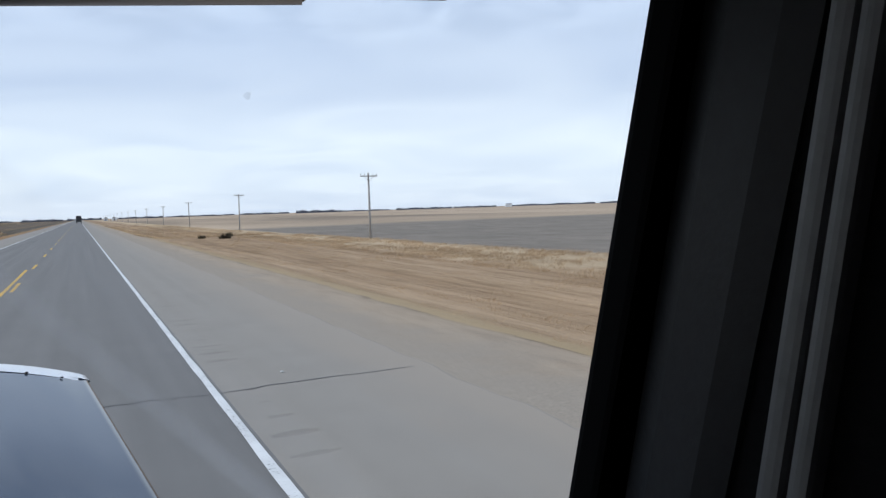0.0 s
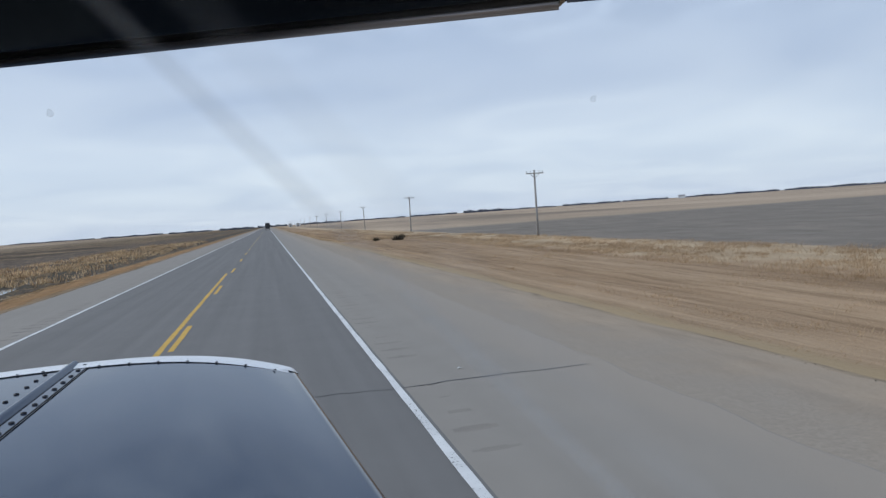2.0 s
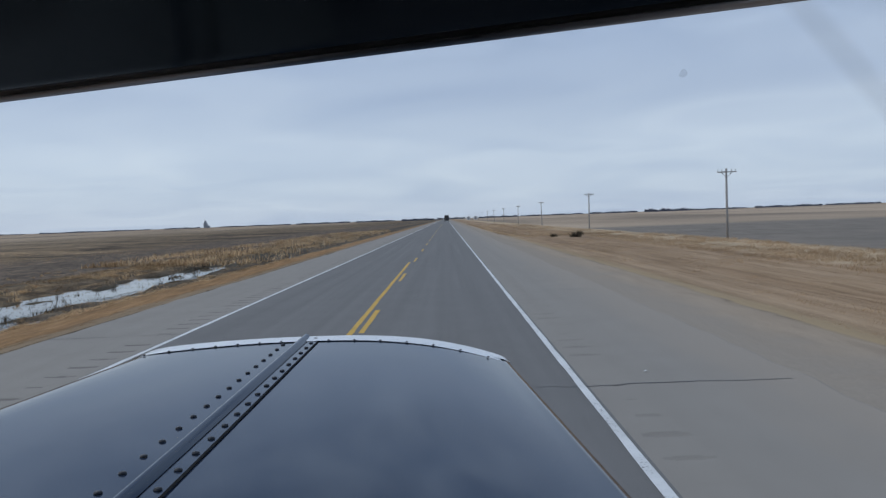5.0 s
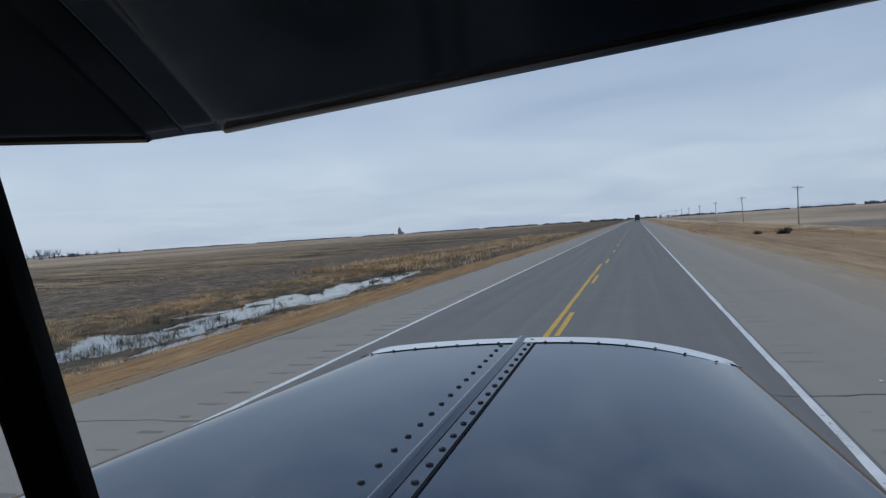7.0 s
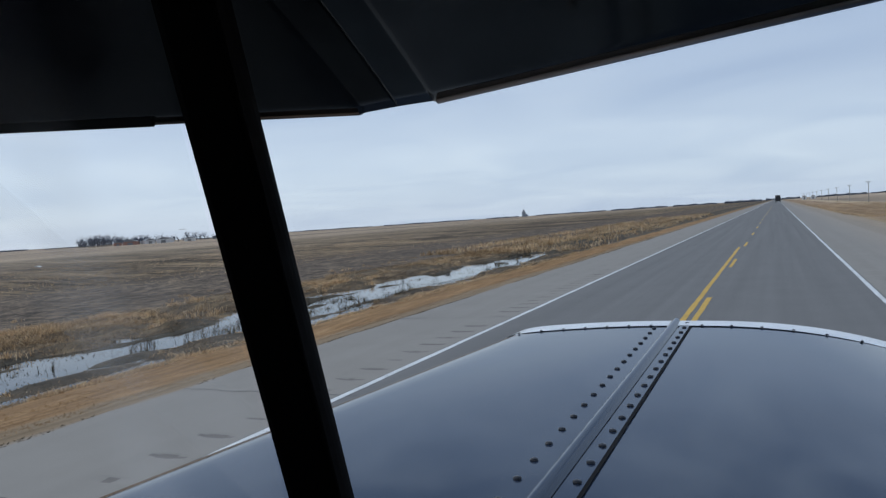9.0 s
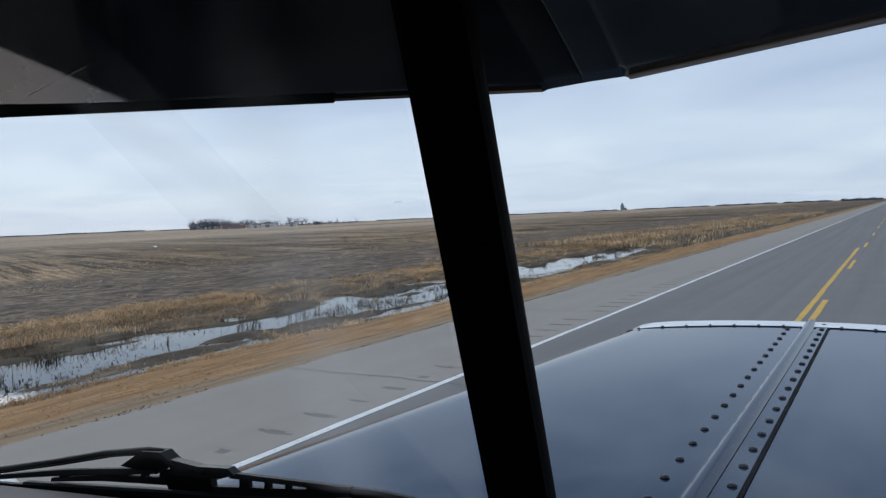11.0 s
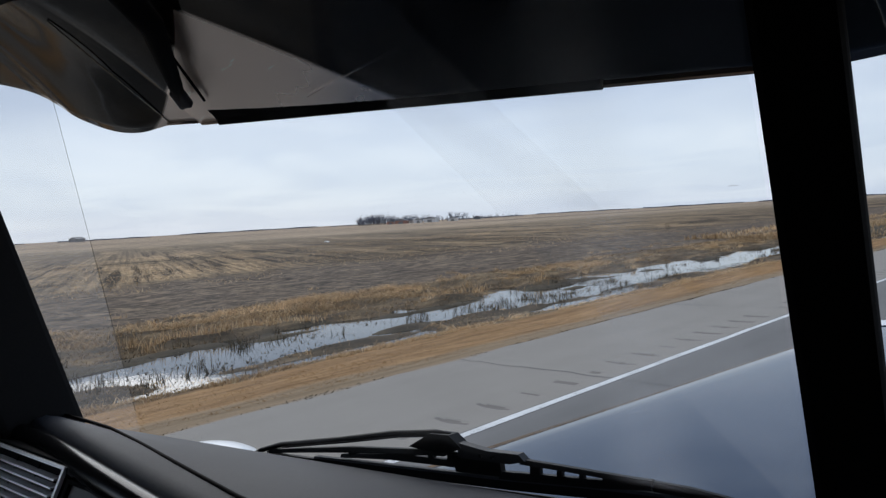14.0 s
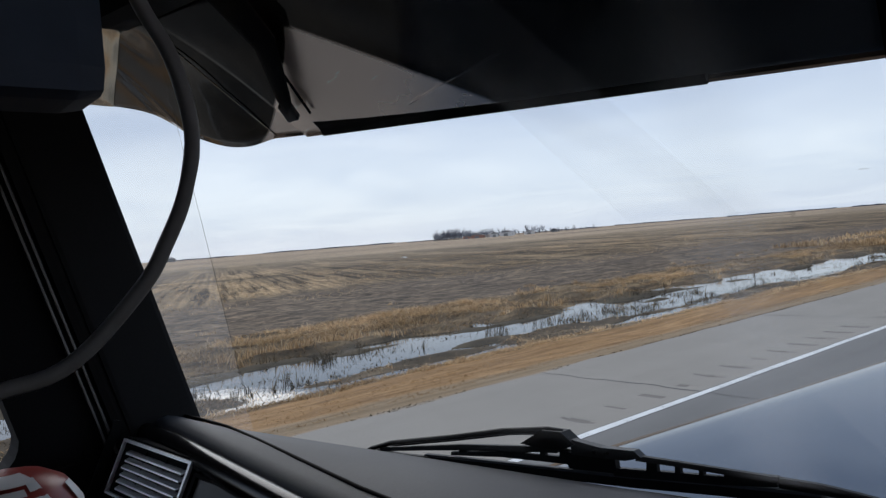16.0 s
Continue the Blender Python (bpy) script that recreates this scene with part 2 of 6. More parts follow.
def windshield_glass(name, masks):
    """Thin clear glass with a faint dust film and smears; each mask is a straight band (nx, nz, offset, width, weight, inner share) in the pane's x and z."""
    m, t, b = material(name)
    t.nodes.remove(b)
    out = t.nodes["Material Output"]
    clear, gloss, film = t.nodes.new("ShaderNodeBsdfTransparent"), t.nodes.new("ShaderNodeBsdfGlossy"), t.nodes.new("ShaderNodeBsdfDiffuse")
    clear.inputs[0].default_value = (0.97, 0.985, 0.98, 1)
    gloss.inputs["Roughness"].default_value = 0.02
    film.inputs[0].default_value = (0.78, 0.78, 0.78, 1)
    fres = t.nodes.new("ShaderNodeFresnel"); fres.inputs[0].default_value = 1.33
    shine = t.nodes.new("ShaderNodeMath"); shine.operation = "MULTIPLY"; shine.inputs[1].default_value = 0.08
    t.links.new(fres.outputs[0], shine.inputs[0])
    mixa = t.nodes.new("ShaderNodeMixShader")
    t.links.new(shine.outputs[0], mixa.inputs[0]); t.links.new(clear.outputs[0], mixa.inputs[1]); t.links.new(gloss.outputs[0], mixa.inputs[2])
    pos = t.nodes.new("ShaderNodeSeparateXYZ")
    t.links.new(t.nodes.new("ShaderNodeNewGeometry").outputs["Position"], pos.inputs[0])
    n1 = noise_node(t, 5, 5, 0.6, coord="World")
    dust = t.nodes.new("ShaderNodeMapRange")
    dust.inputs[1].default_value, dust.inputs[2].default_value, dust.inputs[3].default_value, dust.inputs[4].default_value = 0.45, 0.8, 0.004, 0.04
    t.links.new(n1.outputs["Fac"], dust.inputs[0])
    total = dust.outputs[0]
    for nx, nz, off, width, weight, soft in masks:
        d = t.nodes.new("ShaderNodeVectorMath"); d.operation = "DOT_PRODUCT"; d.inputs[1].default_value = (nx, 0, nz)
        t.links.new(t.nodes.new("ShaderNodeNewGeometry").outputs["Position"], d.inputs[0])
        sub = t.nodes.new("ShaderNodeMath"); sub.operation = "SUBTRACT"; sub.inputs[1].default_value = off
        t.links.new(d.outputs["Value"], sub.inputs[0])
        ab = t.nodes.new("ShaderNodeMath"); ab.operation = "ABSOLUTE"; t.links.new(sub.outputs[0], ab.inputs[0])
        band = t.nodes.new("ShaderNodeMapRange"); band.interpolation_type = "SMOOTHSTEP"
        band.inputs[1].default_value, band.inputs[2].default_value, band.inputs[3].default_value, band.inputs[4].default_value = width * soft, width, weight, 0.0
        t.links.new(ab.outputs[0], band.inputs[0])
        a = t.nodes.new("ShaderNodeMath"); a.operation = "ADD"
        t.links.new(total, a.inputs[0]); t.links.new(band.outputs[0], a.inputs[1])
        total = a.outputs[0]
    mixb = t.nodes.new("ShaderNodeMixShader")
    glow, filmy = t.nodes.new("ShaderNodeBsdfTranslucent"), t.nodes.new("ShaderNodeMixShader")
    glow.inputs[0].default_value = (0.97, 0.97, 0.97, 1)
    filmy.inputs[0].default_value = 0.92
    t.links.new(film.outputs[0], filmy.inputs[1]); t.links.new(glow.outputs[0], filmy.inputs[2])
    t.links.new(total, mixb.inputs[0]); t.links.new(mixa.outputs[0], mixb.inputs[1]); t.links.new(filmy.outputs[0], mixb.inputs[2])
    t.links.new(mixb.outputs[0], out.inputs["Surface"])
    return m


def thin_film(name, colour, cover):
    """A see-through smudge on glass."""
    m, t, b = material(name)
    b.inputs["Base Color"].default_value = (*colour, 1)
    b.inputs["Roughness"].default_value, b.inputs["Specular IOR Level"].default_value = 0.9, 0.1
    mx, tr = t.nodes.new("ShaderNodeMixShader"), t.nodes.new("ShaderNodeBsdfTransparent")
    mx.inputs[0].default_value = cover
    t.links.new(tr.outputs[0], mx.inputs[1]); t.links.new(b.outputs[0], mx.inputs[2])
    t.links.new(mx.outputs[0], t.nodes["Material Output"].inputs["Surface"])
    return m


def ground_material():
    """Bands of soil, dry grass, reeds and stubble that run beside the road, their borders broken up by noise."""
    m, t, b = material("prairie_ground")
    geo = t.nodes.new("ShaderNodeNewGeometry")
    sep = t.nodes.new("ShaderNodeSeparateXYZ")
    t.links.new(geo.outputs["Position"], sep.inputs[0])
    edge = noise_node(t, 0.35, 6, 0.65, coord="World")
    wob = t.nodes.new("ShaderNodeMapRange")
    wob.inputs[3].default_value, wob.inputs[4].default_value = -2.2, 2.2
    t.links.new(edge.outputs["Fac"], wob.inputs[0])

    def along(weight):
        mul = t.nodes.new("ShaderNodeMath"); mul.operation = "MULTIPLY_ADD"; mul.inputs[1].default_value = weight
        t.links.new(wob.outputs[0], mul.inputs[0]); t.links.new(sep.outputs["X"], mul.inputs[2])
        return mul.outputs[0]

    def step(value, a, c):
        r = t.nodes.new("ShaderNodeMapRange"); r.interpolation_type = "SMOOTHSTEP"
        r.inputs[1].default_value, r.inputs[2].default_value = a, c
        t.links.new(value, r.inputs[0])
        return r.outputs[0]

    # stubble rows that run away from the road
    rot = t.nodes.new("ShaderNodeMapping")
    rot.inputs["Rotation"].default_value = (0, 0, radians(22.5))
    t.links.new(geo.outputs["Position"], rot.inputs[0])
    wave = t.nodes.new("ShaderNodeTexWave")
    wave.bands_direction = "Y"
    wave.inputs["Scale"].default_value, wave.inputs["Distortion"].default_value, wave.inputs["Detail"].default_value = 0.42, 3.0, 4.0
    wave.inputs["Detail Scale"].default_value = 1.6
    t.links.new(rot.outputs[0], wave.inputs["Vector"])
    rows = ramp_node(t, wave.outputs["Fac"], [(0.18, (0.066, 0.052, 0.042)), (0.5, (0.235, 0.171, 0.113)), (0.8, (0.34, 0.248, 0.163))])

    def rotated(scale, detail, rough, stretch):
        n = t.nodes.new("ShaderNodeTexNoise")
        n.inputs["Scale"].default_value, n.inputs["Detail"].default_value, n.inputs["Roughness"].default_value = scale, detail, rough
        mp = t.nodes.new("ShaderNodeMapping")
        mp.inputs["Scale"].default_value = stretch
        t.links.new(rot.outputs[0], mp.inputs[0]); t.links.new(mp.outputs[0], n.inputs["Vector"])
        return n

    swath = rotated(1.0, 6, 0.65, (0.012, 0.16, 1))
    patch = ramp_node(t, swath.outputs["Fac"], [(0.38, (0.055, 0.044, 0.037)), (0.47, (0.185, 0.136, 0.092)), (0.60, (0.35, 0.258, 0.17))])
    stubble = mix_node(t, 0.68, rows.outputs[0], patch.outputs[0])
    # thin dark furrows and pale straw lines along the rows, and long drifts of bare soil
    furrow = rotated(1.0, 5, 0.7, (0.030, 0.85, 1))
    furrows = ramp_node(t, furrow.outputs["Fac"], [(0.39, (0.20, 0.19, 0.185)), (0.46, (0.95, 0.95, 0.95)), (0.60, (1.24, 1.21, 1.16))])
    bald = rotated(1.0, 4, 0.6, (0.007, 0.055, 1))
    balds = ramp_node(t, bald.outputs["Fac"], [(0.42, (0.52, 0.51, 0.50)), (0.50, (1.0, 1.0, 1.0)), (0.66, (1.12, 1.10, 1.06))])
    stubble = mix_node(t, 1.0, mix_node(t, 1.0, stubble, furrows.outputs[0], "MULTIPLY"), balds.outputs[0], "MULTIPLY")
    stubble = mix_node(t, 1.0, stubble, (0.87, 0.86, 0.79), "MULTIPLY")
    clod = noise_node(t, 1.0, 8, 0.75, stretch=(0.10, 0.07, 1), coord="World")
    blot = ramp_node(t, clod.outputs["Fac"], [(0.38, (0.25, 0.24, 0.24)), (0.47, (0.8, 0.8, 0.8)), (0.60, (1.25, 1.22, 1.18))])
    stubble = mix_node(t, 1.0, stubble, blot.outputs[0], "MULTIPLY")
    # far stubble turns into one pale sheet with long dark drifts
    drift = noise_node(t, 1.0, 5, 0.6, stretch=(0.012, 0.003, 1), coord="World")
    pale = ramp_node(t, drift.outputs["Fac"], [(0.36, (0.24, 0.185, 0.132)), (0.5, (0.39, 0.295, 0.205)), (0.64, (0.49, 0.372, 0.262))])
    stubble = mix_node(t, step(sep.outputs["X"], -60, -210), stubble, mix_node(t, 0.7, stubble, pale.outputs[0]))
    mud = noise_node(t, 1.0, 6, 0.65, stretch=(0.45, 0.20, 1), coord="World")
    clod2 = noise_node(t, 1.0, 8, 0.8, stretch=(2.2, 1.5, 1), coord="World")
    blot2 = ramp_node(t, clod2.outputs["Fac"], [(0.40, (0.4, 0.39, 0.38)), (0.5, (0.95, 0.95, 0.95)), (0.60, (1.6, 1.52, 1.42))])
    bare = ramp_node(t, mud.outputs["Fac"], [(0.3, (0.078, 0.059, 0.044)), (0.55, (0.125, 0.095, 0.069)), (0.72, (0.21, 0.158, 0.107))])
    tuft = noise_node(t, 1.0, 6, 0.7, stretch=(1.6, 0.5, 1), coord="World")
    reeds = ramp_node(t, tuft.outputs["Fac"], [(0.35, (0.05, 0.038, 0.026)), (0.52, (0.14, 0.10, 0.06)), (0.70, (0.36, 0.25, 0.135))])
    wet = ramp_node(t, tuft.outputs["Fac"], [(0.3, (0.04, 0.034, 0.026)), (0.7, (0.12, 0.096, 0.064))])
    matted = ramp_node(t, tuft.outputs["Fac"], [(0.30, (0.055, 0.045, 0.034)), (0.52, (0.125, 0.097, 0.068)), (0.72, (0.27, 0.205, 0.132))])
    bank = ramp_node(t, tuft.outputs["Fac"], [(0.30, (0.185, 0.104, 0.046)), (0.52, (0.285, 0.166, 0.074)), (0.70, (0.385, 0.238, 0.114))])
    stone = noise_node(t, 18, 6, 0.75, coord="World")
    gravel = ramp_node(t, stone.outputs["Fac"], [(0.25, (0.268, 0.226, 0.178)), (0.55, (0.315, 0.267, 0.213)), (0.8, (0.365, 0.312, 0.252))])
    plough = ramp_node(t, mud.outputs["Fac"], [(0.3, (0.16, 0.137, 0.112)), (0.7, (0.25, 0.212, 0.170))])
    # the dry ditch: long bands of tone along the road
    band = noise_node(t, 1.0, 5, 0.6, stretch=(0.55, 0.026, 1), coord="World")
    meadow = ramp_node(t, band.outputs["Fac"], [(0.34, (0.235, 0.155, 0.090)), (0.5, (0.310, 0.208, 0.122)), (0.66, (0.395, 0.275, 0.168))])
    fringe = ramp_node(t, band.outputs["Fac"], [(0.34, (0.34, 0.25, 0.155)), (0.5, (0.45, 0.34, 0.215)), (0.66, (0.56, 0.43, 0.285))])
    verge = ramp_node(t, band.outputs["Fac"], [(0.35, (0.315, 0.245, 0.175)), (0.65, (0.385, 0.302, 0.218))])
    streak = noise_node(t, 1.0, 6, 0.7, stretch=(3.4, 0.16, 1), coord="World")
    streaks = ramp_node(t, streak.outputs["Fac"], [(0.36, (0.70, 0.67, 0.64)), (0.48, (0.96, 0.96, 0.96)), (0.64, (1.14, 1.14, 1.15))])
    meadow = mix_node(t, 1.0, meadow.outputs[0], streaks.outputs[0], "MULTIPLY")
    bank = mix_node(t, 1.0, bank.outputs[0], streaks.outputs[0], "MULTIPLY")
    turf = mix_node(t, 1.0, (0.25, 0.180, 0.110), streaks.outputs[0], "MULTIPLY")
    verge = mix_node(t, 1.0, verge.outputs[0], ramp_node(t, tuft.outputs["Fac"], [(0.32, (0.84, 0.83, 0.83)), (0.5, (1.0, 1.0, 1.0)), (0.7, (1.1, 1.1, 1.1))]).outputs[0], "MULTIPLY")
    scour = ramp_node(t, tuft.outputs["Fac"], [(0.38, (0.21, 0.160, 0.108)), (0.52, (0.33, 0.250, 0.166))])
    ochre = ramp_node(t, band.outputs["Fac"], [(0.35, (0.345, 0.248, 0.140)), (0.65, (0.405, 0.296, 0.170))])
    x1, x3 = along(1.0), along(2.6)
    # clods and straw a step across
    lump = noise_node(t, 1.0, 6, 0.8, stretch=(1.7, 1.4, 1), coord="World")
    lumps = ramp_node(t, lump.outputs["Fac"], [(0.38, (0.26, 0.25, 0.24)), (0.46, (0.92, 0.92, 0.92)), (0.62, (1.45, 1.40, 1.32))])
    stubble = mix_node(t, 0.8, stubble, mix_node(t, 1.0, stubble, lumps.outputs[0], "MULTIPLY"))
    col = stubble
    for value, a, c, nxt in ((x3, -47, -38, mix_node(t, 1.0, mix_node(t, 1.0, bare.outputs[0], blot2.outputs[0], "MULTIPLY"), lumps.outputs[0], "MULTIPLY")), (x1, -24.5, -22.8, reeds.outputs[0]), (x1, -18.8, -17.9, wet.outputs[0]),
                             (x1, -15.2, -14.4, matted.outputs[0]), (along(0.3), -12.7, -12.2, bank), (along(0.25), -9.2, -8.75, turf), (along(0.08), -8.30, -8.12, gravel.outputs[0]),
                             (along(0.8), 4.9, 6.9, verge), (along(0.28), 7.12, 7.30, scour.outputs[0]), (along(0.25), 7.36, 7.56, ochre.outputs[0]), (along(0.5), 7.9, 9.2, meadow), (along(1.6), 17.5, 20.5, fringe.outputs[0])):
        col = mix_node(t, step(value, a, c), col, nxt)
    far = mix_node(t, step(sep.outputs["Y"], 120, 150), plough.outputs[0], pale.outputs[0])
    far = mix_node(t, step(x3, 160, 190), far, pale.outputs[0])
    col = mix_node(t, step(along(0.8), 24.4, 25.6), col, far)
    fine = noise_node(t, 24, 6, 0.75, coord="World")
    grain = ramp_node(t, fine.outputs["Fac"], [(0.25, (0.82, 0.82, 0.82)), (0.75, (1.17, 1.17, 1.17))])
    col = mix_node(t, 1.0, col, grain.outputs[0], "MULTIPLY")
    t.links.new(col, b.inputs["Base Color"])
    b.inputs["Roughness"].default_value = 0.95
    b.inputs["Specular IOR Level"].default_value = 0.1
    bump_node(t, b, fine.outputs["Fac"], 0.06, 0.008)
    return m


def straw(name, stops, streak=(0.55, 0.10, 1), low=0.62):
    """Dry stems: each stem takes its own tone."""
    m, t, b = material(name)
    geo = t.nodes.new("ShaderNodeNewGeometry")
    r = ramp_node(t, geo.outputs["Random Per Island"], stops)
    n = noise_node(t, 1.0, 5, 0.6, stretch=streak, coord="World")
    tone = ramp_node(t, n.outputs["Fac"], [(0.40, (low, low * 0.97, low * 0.94)), (0.60, (1.18, 1.18, 1.18))])
    col = mix_node(t, 1.0, r.outputs[0], tone.outputs[0], "MULTIPLY")
    t.nodes.remove(b)
    d, tr, mx = t.nodes.new("ShaderNodeBsdfDiffuse"), t.nodes.new("ShaderNodeBsdfTranslucent"), t.nodes.new("ShaderNodeMixShader")
    mx.inputs[0].default_value = 0.45
    t.links.new(col, d.inputs[0]); t.links.new(col, tr.inputs[0])
    t.links.new(d.outputs[0], mx.inputs[1]); t.links.new(tr.outputs[0], mx.inputs[2])
    t.links.new(mx.outputs[0], t.nodes["Material Output"].inputs["Surface"])
    return m


def pond_water():
    m, t, b = material("ditch_water")
    n = noise_node(t, 3.0, 4, 0.6, stretch=(1, 0.4, 1), coord="World")
    b.inputs["Base Color"].default_value = (0.035, 0.035, 0.03, 1)
    b.inputs["Roughness"].default_value, b.inputs["IOR"].default_value = 0.03, 1.33
    bump_node(t, b, n.outputs["Fac"], 0.06, 0.02)
    return m


